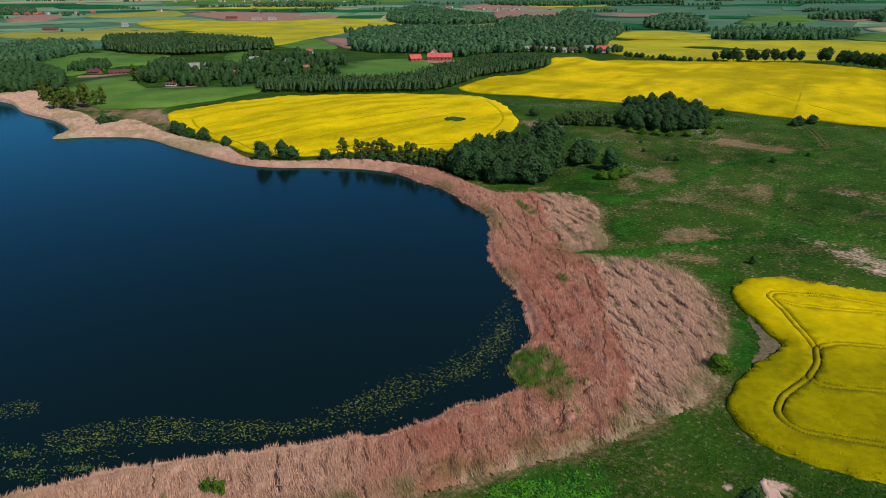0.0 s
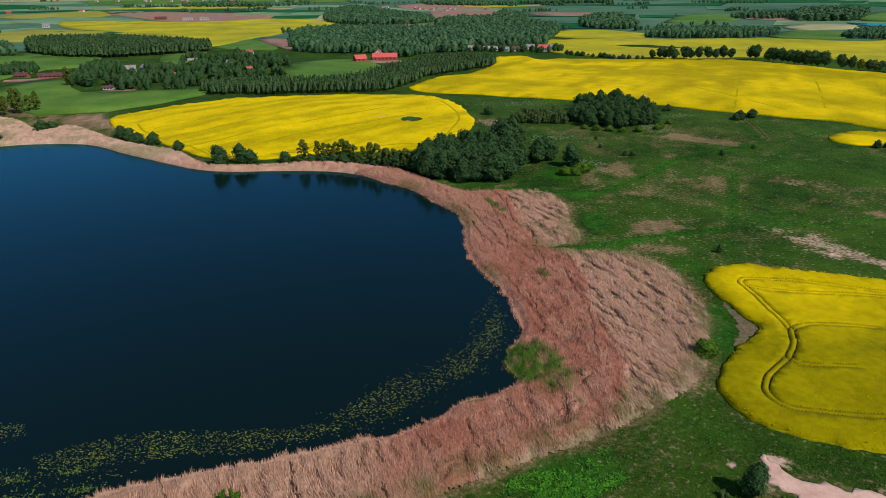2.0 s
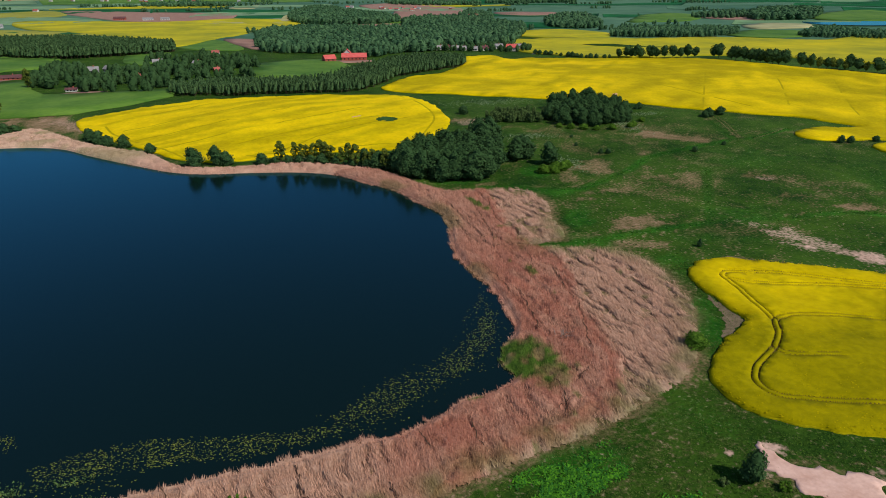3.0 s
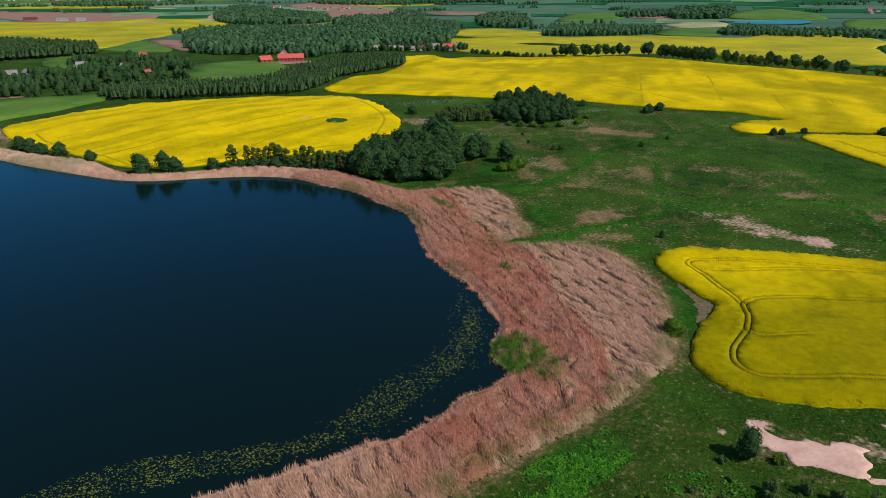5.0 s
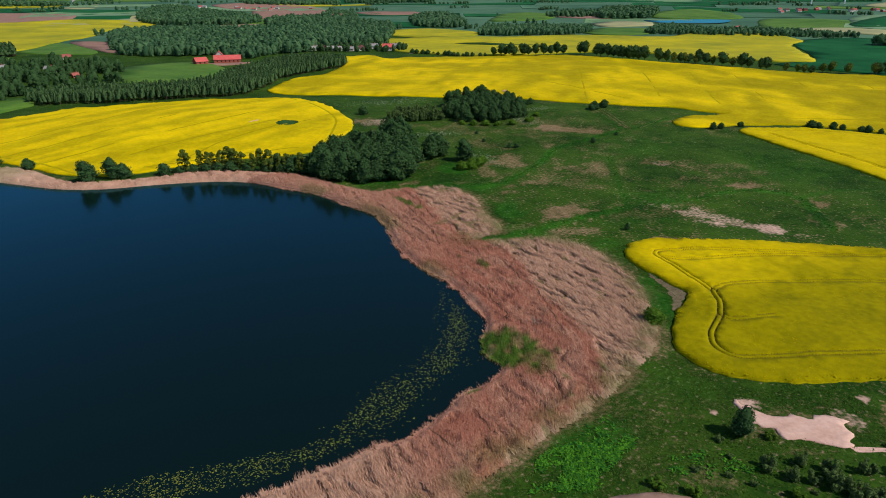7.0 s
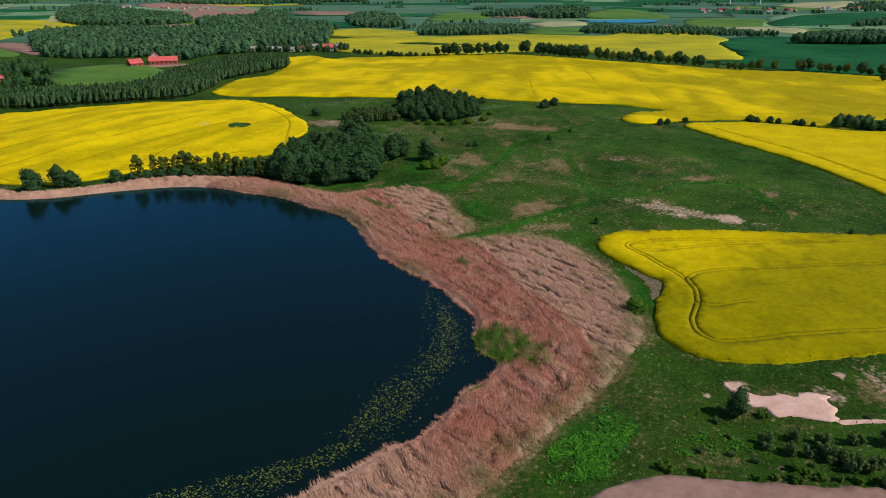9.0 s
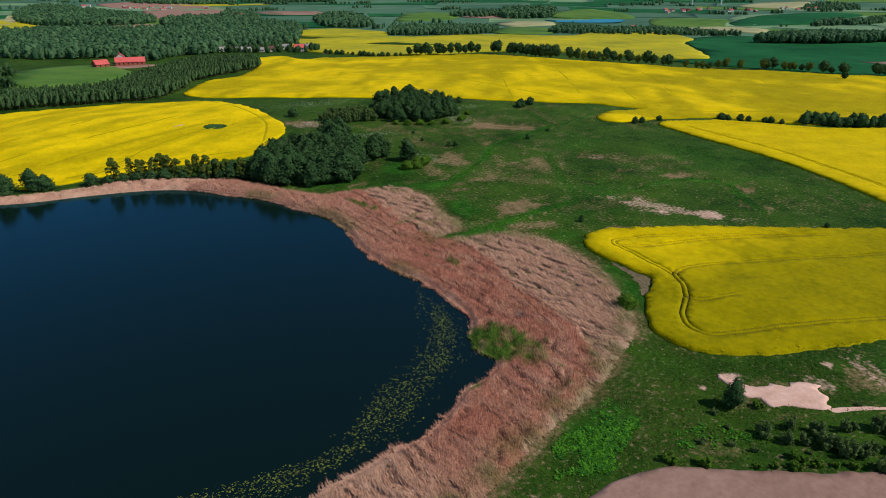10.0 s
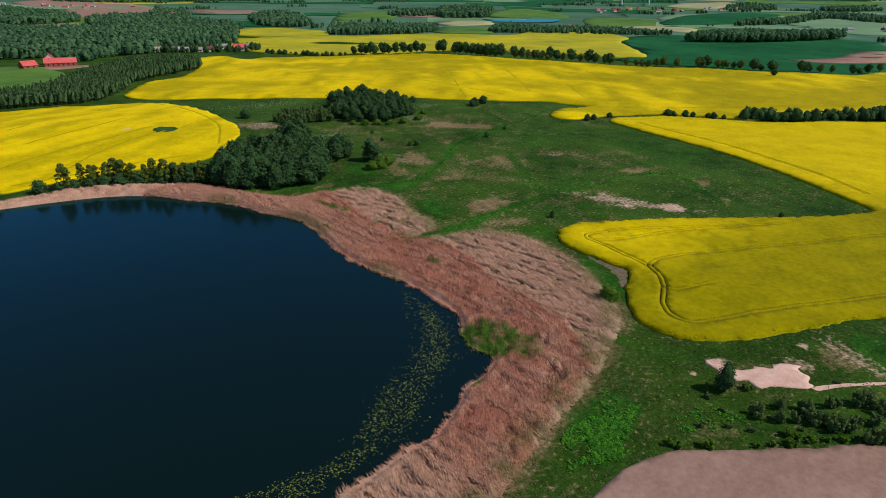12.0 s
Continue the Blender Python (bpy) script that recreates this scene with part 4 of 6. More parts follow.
sheet("crop_field", [(1121, 914), (1321, 1020), (1650, 1133), (1765, 1085), (1660, 962), (1378, 868), (1210, 817), (1085, 859)], 30, 0.15, [CEREAL], "blue-green cereal slope far off", "field", rough=4, seed=206, edge_step=20, lift=1.0)
sheet("crop_field", [(921, 861), (1018, 861), (1026, 766), (942, 719), (904, 770), (874, 814)], 30, 0.15, [PALE_CROP], "pale stubble strip far off", "field", rough=4, seed=207, edge_step=20, lift=1.0)
sheet("crop_field", [(917, 1240), (1190, 1505), (1328, 1540), (1198, 1289), (1099, 1161), (960, 1154)], 30, 0.15, [PASTURE], "green grassy hill far off", "field", rough=4, seed=208, edge_step=20, lift=1.0)
sheet("crop_field", [(1888, 1483), (2150, 1581), (2387, 1548), (2003, 1346), (1856, 1350)], 30, 0.15, [PALE_CROP], "pale ripening crop field far off", "field", rough=4, seed=209, edge_step=20, lift=1.0)
sheet("crop_field", [(536, 1246), (687, 1489), (783, 1533), (782, 1414), (684, 1273), (604, 1236)], 30, 0.15, [PASTURE], "bright green field far off", "field", rough=4, seed=210, edge_step=20, lift=1.0)
sheet("crop_field", [(753, 1360), (842, 1292), (799, 1224), (737, 1310)], 30, 0.15, [SOIL], "bare pinkish-brown strip far off", "field", rough=4, seed=211, edge_step=20, lift=1.0)
sheet("crop_field", [(354, 1595), (436, 1656), (577, 1610), (544, 1535), (401, 1522)], 30, 0.15, [SOIL], "bare pinkish-brown strip far off", "field", rough=4, seed=212, edge_step=20, lift=1.0)
sheet("grass_strip", [(274, 779), (312, 776), (329, 754), (363, 727), (316, 738), (286, 759)], 14, 0.15, [MEADOW], "dark grassy hollow across the far rape field", "grass", rough=2, seed=220, lift=1.25)
sheet("sand_patch", [(49, 78.5), (50, 75), (52, 72.5), (58, 69), (62, 68), (62, 66), (59, 63.5), (57.5, 60.5), (56, 60), (51, 64), (47.5, 70.5), (47.5, 75)], 0.9, 0.14, [SAND],
      "bare pale pinkish sand pit in the grass", "sand", rough=1.1, bumpy=0.10, seed=60, edge_step=0.7)
sheet("sand_track", [(56, 60.6), (63, 57.6), (72, 52.2), (90, 40), (89.5, 39), (72, 51), (63, 56.4), (56, 59.4)], 0.9, 0.04, [SAND], "narrow pale sandy track", "track", rough=0.15, seed=62)
_far = np.array([(859, 1167), (1000, 1105), (904, 1014), (807, 1065)], float)
v_, f_, n_ = filled(smooth_loop(_far, 20), 60)
tagged(new("water", mesh_of("far_lake", np.column_stack([v_, np.full(len(v_), float(height(v_[:, 0], v_[:, 1]).max()) + 0.3)]), f_, [FAR_WATER])),
       "narrow grey-blue lake far off", "lake", kind="structure")
sheet("pond_rushes", [(0.5, 345), (2.5, 350), (7, 352), (11.5, 350), (12.8, 346), (10.5, 342), (5.5, 340.3), (2, 341.5)], 0.8, 1.05, [MARSH], "dark green rushes round a pond in the rape", "rushes", rough=0.5, bumpy=0.5, seed=63)
sheet("bare_patch", [(-13, 352), (-10, 355.5), (-5, 356.5), (-6, 354), (-10, 352)], 1.0, 0.98, [SAND], "bare sandy spot in the rape", "sand", rough=0.3, seed=64)
sheet("bare_patch", [(70.0, 127), (69.4, 130.5), (68.6, 127), (68.2, 122), (66.2, 117.4), (63.2, 113.2), (62.2, 111.2), (64.5, 111.9), (67.2, 114.1), (70.0, 117.4), (70.5, 122)], 0.5, 0.04, [BARE], "trodden grey-brown patch beside the rape", "bare patch", rough=0.6, seed=69, edge_step=0.5)
sheet("farm_yard", [(-300, 548), (-284, 553), (-266, 580), (-268, 592), (-278, 578), (-292, 562), (-306, 558)], 6, 0.1, [SOIL], "bare reddish-brown farm yard", "yard", rough=2, seed=65)
sheet("farm_yard", [(-210, 486), (-196, 496), (-180, 494), (-172, 486), (-190, 482)], 6, 0.1, [SOIL], "bare brown farm yard", "yard", seed=66)
sheet("farm_yard", [(-34, 652), (-20, 664), (16, 660), (14, 648), (-10, 644)], 6, 0.1, [SOIL], "bare brown yard before the barns", "yard", seed=67, lift=0.25)
sheet("village_road", [(182, 724), (190, 722), (197, 700), (190, 688), (186, 690), (192, 702), (186, 718)], 4, 0.1, [GRAVEL], "pale curving gravel road at the village", "road", seed=68, lift=0.3)


def parcels():
    """The patchwork of far fields, row behind row: paler crops to the west, blue-green cereals to the east."""
    r = np.random.RandomState(15)
    kinds = ((HAZED_GREEN, "green meadow field far off"), (LIGHT_CROP, "light green crop field far off"), (CEREAL, "dark blue-green cereal field far off"), (PASTURE, "green pasture far off"),
             (PALE_CROP, "pale ripening crop field far off"), (SOIL, "bare pinkish-brown field far off"), (RAPE_PALE, "yellow rape field far off"))
    d = 1180.0
    while d < 4700:
        deep = d * r.uniform(0.07, 0.15)
        a = -44.0 + r.uniform(-3, 3)
        while a < 78:
            w = r.uniform(4.0, 14.0)
            if r.rand() < (0.78 if a < 12 else 0.66) * (0.55 if d < 1900 else 1.0):
                m, label = kinds[r.choice(7, p=[0.06, 0.36, 0.06, 0.20, 0.14, 0.10, 0.08] if a + w / 2 < 12 else [0.22, 0.07, 0.45, 0.16, 0.03, 0.05, 0.02])]
                sk, n = r.uniform(-0.4, 0.4) * deep, 4
                near = [(a + w * (0.02 + 0.96 * k / n), d + sk * k / n + deep * r.uniform(-0.10, 0.10)) for k in range(n + 1)]
                back = [(a + w * (0.02 + 0.96 * k / n) + r.uniform(-0.4, 0.4), d + deep * 0.88 + sk * k / n + deep * r.uniform(-0.18, 0.10)) for k in range(n, -1, -1)]
                pts = [(dd * math.sin(radians(aa)), dd * math.cos(radians(aa))) for aa, dd in near + back]
                sheet("crop_field", pts, 40, 0.15, [m], label, "field", seed=int(d + a), lift=0.7, straight=True, edge_step=26)
            a += w
        d += deep


parcels()

# ---- trees ----
def tube(points, radii, sides=6):
    """Vertices and faces of a bent, tapered stem."""
    p = np.array(points, float)
    a = np.arange(sides) / sides * 6.2832
    ring = np.stack([np.cos(a), np.sin(a), 0 * a], 1)
    v = np.concatenate([q + ring * r for q, r in zip(p, radii)])
    f = []
    for i in range(len(p) - 1):
        for k in range(sides):
            k2 = (k + 1) % sides
            f.append((i * sides + k, i * sides + k2, (i + 1) * sides + k2, (i + 1) * sides + k))
    return v, np.array(f)


def joined(bits):
    vs, fs, n = [], [], 0
    for v, f in bits:
        vs.append(v)
        f = np.asarray(f)
        if f.shape[1] == 4:
            f = np.concatenate([f[:, :3], f[:, [0, 2, 3]]])
        fs.append(f + n)
        n += len(v)
    return np.concatenate(vs), np.concatenate(fs)


def inner_crown(body, seed, rings=7, sides=9, fill=0.84):
    """The dense, lumpy heart of a crown, within its outline (height, width), that the leaf sprays cover."""
    r = np.random.RandomState(seed)
    hs, ws = np.array(body, float).T
    p1, p2, p3 = np.random.RandomState(seed + 500).uniform(0, 6.28, 3)
    h = hs[0] + (hs[-1] - hs[0]) * (np.arange(rings) + 0.3) / (rings - 0.2)
    a = np.arange(sides) / sides * 6.2832
    H, A = np.meshgrid(h, a, indexing="ij")
    w = np.interp(H, hs, ws) * fill * (1 + 0.17 * np.sin(3 * A + 9 * H + p1) + 0.13 * np.sin(2 * A + 23 * H + p3)) * r.uniform(0.86, 1.1, H.shape)
    cx, cy = 0.05 * np.sin(5 * H + p3), 0.05 * np.sin(6 * H + p1)
    v = np.stack([cx + np.cos(A) * w, cy + np.sin(A) * w, H + r.normal(0, 0.012, H.shape)], 2).reshape(-1, 3)
    v = np.concatenate([v, [(0, 0, hs[-1] - 0.02)]])
    i, k = np.meshgrid(np.arange(rings - 1), np.arange(sides), indexing="ij")
    i, k = i.ravel() * sides, k.ravel()
    k2 = (k + 1) % sides
    q = np.concatenate([np.stack([i + k, i + k2, i + sides + k2], 1), np.stack([i + k, i + sides + k2, i + sides + k], 1)])
    k = np.arange(sides)
    cap = np.stack([(rings - 1) * sides + k, (rings - 1) * sides + (k + 1) % sides, np.full(sides, rings * sides)], 1)
    return v, np.concatenate([q, cap])


def leaf_cards(lobes, count, size, seed, body=None):
    """Leafy sprays over round lobes (x, y, z, radius, squash); body: the outline (height, width) of a full crown that they cover instead."""
    r = np.random.RandomState(seed)
    lobes = np.array(lobes, float)
    if body is None:
        area = lobes[:, 3] ** 2
        k = r.choice(len(lobes), count, p=area / area.sum())
        d = r.normal(size=(count, 3))
        d /= np.linalg.norm(d, axis=1)[:, None]
        d[:, 2] = np.where(d[:, 2] < -0.35, -d[:, 2], d[:, 2])
        depth = r.uniform(0.72, 1.06, count) ** 0.8
        c = lobes[k, :3] + d * (lobes[k, 3] * depth)[:, None] * np.stack([np.ones(count), np.ones(count), lobes[k, 4]], 1)
    else:
        hs, ws = np.array(body, float).T
        h = np.interp(r.uniform(0, 1, count), np.r_[0, np.cumsum((ws[1:] + ws[:-1]) / 2 * np.diff(hs))] / ((ws[1:] + ws[:-1]) / 2 * np.diff(hs)).sum(), hs)
        a = r.uniform(0, 6.283, count)
        p1, p2, p3 = np.random.RandomState(seed + 500).uniform(0, 6.28, 3)
        lump = 1 + 0.17 * np.sin(3 * a + 9 * h + p1) + 0.12 * np.sin(5 * a - 17 * h + p2) + 0.13 * np.sin(2 * a + 23 * h + p3)
        w = np.interp(h, hs, ws) * lump * np.where(r.rand(count) < 0.75, r.uniform(0.82, 1.08, count), r.uniform(0.3, 0.85, count))
        c = np.stack([np.cos(a) * w + 0.05 * np.sin(5 * h + p3), np.sin(a) * w + 0.05 * np.sin(6 * h + p1), h + r.normal(0, 0.012, count) + 0.05 * np.sin(2 * a + p2) * (h > 0.6)], 1)
        slope = np.interp(h, (hs[1:] + hs[:-1]) / 2, -np.diff(ws) / np.diff(hs))
        d = np.stack([np.cos(a), np.sin(a), np.clip(slope, -0.6, 2.5) + 0.35], 1)
        d /= np.linalg.norm(d, axis=1)[:, None]
    nrm = d + r.normal(0, 0.36, (count, 3))
    nrm /= np.linalg.norm(nrm, axis=1)[:, None]
    t = np.cross(nrm, r.normal(size=(count, 3)))
    t /= np.linalg.norm(t, axis=1)[:, None] + 1e-9
    b = np.cross(nrm, t)
    s = (size * r.uniform(0.6, 1.25, count))[:, None]
    bend = nrm * s * r.uniform(-0.35, 0.1, count)[:, None]
    v = np.stack([c - t * s * 0.55 - b * s * 0.35, c + t * s * 0.55 - b * s * 0.40 + bend, c + b * s * 0.65 + bend], 1)
    return v.reshape(-1, 3), np.arange(3 * count).reshape(-1, 3)


BODY = {"alder": [(0.03, 0.13), (0.12, 0.22), (0.28, 0.275), (0.48, 0.28), (0.66, 0.25), (0.80, 0.20), (0.90, 0.135), (0.97, 0.07), (1.0, 0.02)],
        "lime": [(0.20, 0.05), (0.27, 0.17), (0.42, 0.25), (0.60, 0.28), (0.77, 0.255), (0.89, 0.19), (0.96, 0.11), (1.0, 0.03)],
        "bush": [(0.0, 0.34), (0.2, 0.48), (0.45, 0.50), (0.65, 0.43), (0.82, 0.31), (0.93, 0.18), (1.0, 0.04)]}


def lobes_for(kind, seed):
    """Lobes of a crown of height 1 on a stem, by kind."""
    r = np.random.RandomState(seed)
    out = []
    if kind == "alder":
        for i in range(22):
            h = 0.13 + 0.79 * i / 21
            w = 0.27 * math.sin(math.pi * (0.16 + 0.80 * (i / 21))) ** 0.75
            a = i * 2.4 + r.uniform(-0.5, 0.5)
            q = w * r.uniform(0.45, 0.8)
            out.append((math.cos(a) * q, math.sin(a) * q, h, max(0.06, w * r.uniform(0.42, 0.62)), 1.1))
        out.append((0, 0, 0.45, 0.2, 1.6))
    elif kind == "lime":
        for i in range(18):
            h = 0.25 + 0.62 * (i / 17)
            w = 0.30 * math.sin(math.pi * (0.2 + 0.66 * i / 17))
            a = i * 2.4 + r.uniform(-0.5, 0.5)
            q = w * r.uniform(0.4, 0.85)
            out.append((math.cos(a) * q, math.sin(a) * q, h, r.uniform(0.12, 0.19), 0.95))
    elif kind == "slim":
        for i in range(15):
            h = 0.20 + 0.73 * i / 14
            w = 0.15 * math.sin(math.pi * (0.15 + 0.78 * i / 14))
            a = i * 2.4 + r.uniform(-0.7, 0.7)
            out.append((math.cos(a) * w, math.sin(a) * w, h, r.uniform(0.07, 0.12), 0.95))
    elif kind == "shrub":
        # several leaning stems, each with its own tuft
        for i in range(9):
            a = i * 2.4 + r.uniform(-0.7, 0.7)
            q = r.uniform(0.12, 0.48)
            top = r.uniform(0.45, 0.92) * (1.1 - 0.5 * q)
            for f in (0.35, 0.7, 1.0):
                out.append((math.cos(a) * q * (0.6 + 0.4 * f), math.sin(a) * q * (0.6 + 0.4 * f), top * f, r.uniform(0.11, 0.19) * (1.15 - 0.35 * f), 1.2))
    else:  # a bush
        for i in range(14):
            a = i * 2.4 + r.uniform(-0.5, 0.5)
            q = 0.40 * math.sqrt(i / 14)
            out.append((math.cos(a) * q, math.sin(a) * q, 0.24 + 0.50 * (1 - (i / 14) ** 1.3) * r.uniform(0.75, 1.1), r.uniform(0.17, 0.27), 0.95))
    return out


PROTO = {}
SPEC = {  # kind: leaf sprays, their size, leaf material, name, category
    "alder": (1500, 0.062, LEAF, "tree", "tree"), "lime": (1150, 0.072, LEAF, "tree", "tree"), "ash": (620, 0.085, LEAF_OPEN, "tree", "tree"), "slim": (1150, 0.058, LEAF_OPEN, "tree", "tree"),
    "bush": (1000, 0.11, LEAF, "bush", "bush"), "fresh": (1300, 0.10, LEAF_FRESH, "bush", "bush"), "willow": (1700, 0.085, LEAF_GREY, "bush", "bush"), "scrub": (1700, 0.085, LEAF_GREY, "bush", "bush"), "sprig": (1100, 0.12, LEAF_FRESH, "bush", "bush")}
SHAPE = {"fresh": "bush", "willow": "shrub", "scrub": "shrub", "sprig": "shrub", "ash": "lime"}


def plant(kind, x, y, tall, label, group="", variant=0, turn=0.0, wide=1.0, sink=0.0):
    """A tree or bush of a kind, tall metres high, standing at x, y."""
    m = pose(x, y, float(height(np.array([x]), np.array([y]))[0]) - sink, 0, 0, turn) @ Matrix.Diagonal((tall * wide, tall * wide, tall, 1))
    key = (kind, variant)
    if key in PROTO:
        first = PROTO[key]
        ob = copy_thing(first, m @ Matrix.Diagonal((1 / first.scale[0], 1 / first.scale[1], 1 / first.scale[2], 1)))
    else:
        count, size, leaf, name, category = SPEC[kind]
        r = np.random.RandomState(100 + variant)
        lobes = lobes_for(SHAPE.get(kind, kind), 7 * variant + 1)
        ob = new(name)
        stem = 0.014 if name == "tree" else 0.02
        top = 0.85 if name == "tree" else 0.5
        bits = [tube([(0, 0, -0.04), (0.004, 0, 0.02), (0.01, 0.005, 0.3 * top), (0, 0.012, 0.7 * top), (0.005, 0, top)], [stem * 1.5, stem * 1.05, stem * 0.85, stem * 0.5, stem * 0.12])]
        for q in lobes[::2]:
            s = max(0.03, q[2] - 0.16)
            bits.append(tube([(0.005, 0.005, s), (q[0] * 0.5, q[1] * 0.5, (s + q[2]) / 2 + 0.02), (q[0], q[1], q[2])], [stem * 0.5, stem * 0.3, stem * 0.1], 4))
        v, f = joined(bits)
        part("trunk" if name == "tree" else "stems", mesh_of("stem", v, f, [BARK], smooth=True), None, ob)
        body = BODY.get(SHAPE.get(kind, kind))
        v, f = leaf_cards(lobes, count, size, 31 + variant, body)
        if body and kind != "ash":
            v, f = joined([(v, f), inner_crown(body, 31 + variant, fill=0.8)])
        part("crown" if name == "tree" else "foliage", mesh_of("crown", v, f, [leaf]), None, ob)
        PROTO[key] = ob
        ob.matrix_basis = m
        tagged(ob, category=category)
    return tagged(ob, label, SPEC[kind][4], group)


def stand(kind, spots, low, high, label, group, seed, wide=1.0, variants=5):
    r = np.random.RandomState(seed)
    for i, (x, y) in enumerate(spots):
        plant(kind, x, y, r.uniform(low, high), label, group, i % variants, r.uniform(0, 360), wide * r.uniform(0.88, 1.15))


def spread(outline, gap, seed, jitter=0.38):
    """Uneven spots about gap metres apart within the outline."""
    r = np.random.RandomState(seed)
    loop = smooth_loop(outline, max(2.0, gap))
    lo, hi = loop.min(0), loop.max(0)
    gx, gy = np.meshgrid(np.arange(lo[0], hi[0], gap), np.arange(lo[1], hi[1], gap * 0.87))
    gx = gx + (np.arange(gx.shape[0]) % 2)[:, None] * gap / 2
    p = np.stack([gx.ravel(), gy.ravel()], 1) + r.uniform(-jitter, jitter, (gx.size, 2)) * gap
    return p[inside(loop, *p.T)]


def crown_kit(kind, count, size, seed):
    if kind == "pine":
        r = np.random.RandomState(seed)
        h = 0.25 + 0.75 * r.uniform(0, 1, count) ** 0.8
        w = 0.20 * (1.02 - h) ** 0.6 * r.uniform(0.55, 1.05, count) + 0.008
        a = r.uniform(0, 6.283, count)
        c = np.stack([np.cos(a) * w, np.sin(a) * w, h], 1)
        d = np.stack([np.cos(a), np.sin(a), r.uniform(-0.5, 0.6, count)], 1)
        t = np.cross(d, r.normal(size=(count, 3)))
        t /= np.linalg.norm(t, axis=1)[:, None]
        b = np.cross(d, t)
        s = (size * r.uniform(0.6, 1.3, count))[:, None]
        v = np.stack([c - t * s - b * s * 0.6, c + t * s - b * s * 0.7, c + t * s * 0.7 + b * s, c - t * s * 0.8 + b * s * 0.8], 1).reshape(-1, 3)
        v = np.delete(v.reshape(-1, 4, 3), 3, 1).reshape(-1, 3)
        f = np.arange(3 * count).reshape(-1, 3)
        v, f = joined([(v, f), inner_crown([(0.22, 0.13), (0.45, 0.135), (0.7, 0.10), (0.88, 0.055), (1.0, 0.01)], seed, 4, 5, 1.0)])
    else:
        v, f = leaf_cards(lobes_for(kind, seed), count, size, seed, BODY.get(kind))
        v, f = joined([(v, f), inner_crown(BODY[kind], seed, *((5, 7) if count > 40 else (3, 6)), 0.88)])
    return v, f


KITS = {}


HOMES = np.array([
    (97, 759), (107, 766), (115, 757), (123, 752), (143, 813), (134, 741), (146, 743), (164, 758), (175, 732), (186, 744), (44, 787), (69, 792), (-225, 604), (-214, 612),
    (-204, 498), (-185, 661), (-145, 639), (-121, 595), (-147, 750), (-176, 560), (-26, 657), (-1.5, 667)])


def wood(name, spots, kind, low, high, leaf, label, seed, count=90, size=0.15, wide=1.0, drop=0.0):
    """Many trees that nobody could count, as one mesh with stems and crowns; drop: the share of spots left open, in patches."""
    r = np.random.RandomState(seed)
    spots = np.asarray(spots)
    if drop:
        spots = spots[0.65 * patchy(*spots.T, 24, seed) + 0.35 * r.uniform(0, 1, len(spots)) > drop]
    # gardens and yards stay open
    for hx, hy in HOMES:
        spots = spots[np.hypot(spots[:, 0] - hx, (spots[:, 1] - hy + 4) * 0.6) > (8 if hx < 0 else 4.2)]
    n = len(spots)
    z = height(spots[:, 0], spots[:, 1])
    t = r.uniform(low, high, n)
    w = t * wide * r.uniform(0.85, 1.2, n)
    a = r.uniform(0, 6.283, n)
    vs, fs, slot, base = [], [], [], 0
    for k in range(4):
        key = (kind, count, k)
        if key not in KITS:
            v, f = crown_kit(kind, count, size, 17 * k + 3)
            s, g = tube([(0, 0, -0.05), (0, 0, 0.75)], [0.018, 0.008], 4)
            n_leaf = len(f)
            v, f = joined([(v, f), (s, g)])
            KITS[key] = (v, f, np.r_[np.zeros(n_leaf), np.ones(len(f) - n_leaf)])
        v, f, sl = KITS[key]
        i = np.arange(k, n, 4)
        if not len(i):
            continue
        ca, sa = np.cos(a[i])[:, None], np.sin(a[i])[:, None]
        x = spots[i, :1] + (v[None, :, 0] * ca - v[None, :, 1] * sa) * w[i, None]
        y = spots[i, 1:] + (v[None, :, 0] * sa + v[None, :, 1] * ca) * w[i, None]
        zz = z[i, None] + v[None, :, 2] * t[i, None]
        vs.append(np.stack([x, y, zz], 2).reshape(-1, 3))
        fs.append((f[None] + (base + np.arange(len(i)) * len(v))[:, None, None]).reshape(-1, 3))
        slot.append(np.tile(sl, len(i)))
        base += len(i) * len(v)
    me = mesh_of(name, np.concatenate(vs), np.concatenate(fs), [leaf, BARK], np.concatenate(slot))
    return tagged(new(name, me), label, "wood", kind="stuff")


# the alder grove on the shore
GROVE = spread([(4.5, 261), (8, 248), (19, 241.5), (32, 238.5), (40, 244), (46, 254), (47, 264), (40, 272), (26, 277), (10, 271)], 4.6, 4)
stand("alder", GROVE, 9.6, 12.4, "dark green alder tree in a dense lakeside grove", "alder grove", 6, 1.16)
stand("alder", [(45, 279), (48, 282), (43, 284)], 13.5, 15, "tall dark green tree behind the alder grove", "alder grove", 7, 1.1)
stand("slim", [(-44, 281), (-38, 283), (-35, 281), (-30, 280), (-25, 278), (-22, 275), (-18, 272), (-12, 268), (-8, 267), (-27, 281), (-33, 284), (-15, 273), (-5, 266), (0, 262)], 6.6, 9.8,
      "slender dark green tree between reeds and rape", "trees along the shore", 8, 1.08)
stand("bush", [(-46, 281), (-41, 281), (-36, 280), (-31, 278.5), (-26, 276.5), (-20, 273), (-13, 269.5), (-7, 266)], 3.2, 4.6, "low dark green bush under the shore trees", "bushes along the shore", 9, 1.1)
stand("alder", [(-80, 281), (-71, 283), (-8, 270), (-3, 265), (2, 263)], 7.2, 9.2, "broad dark green tree on the lake shore", "trees along the shore", 10, 1.3)
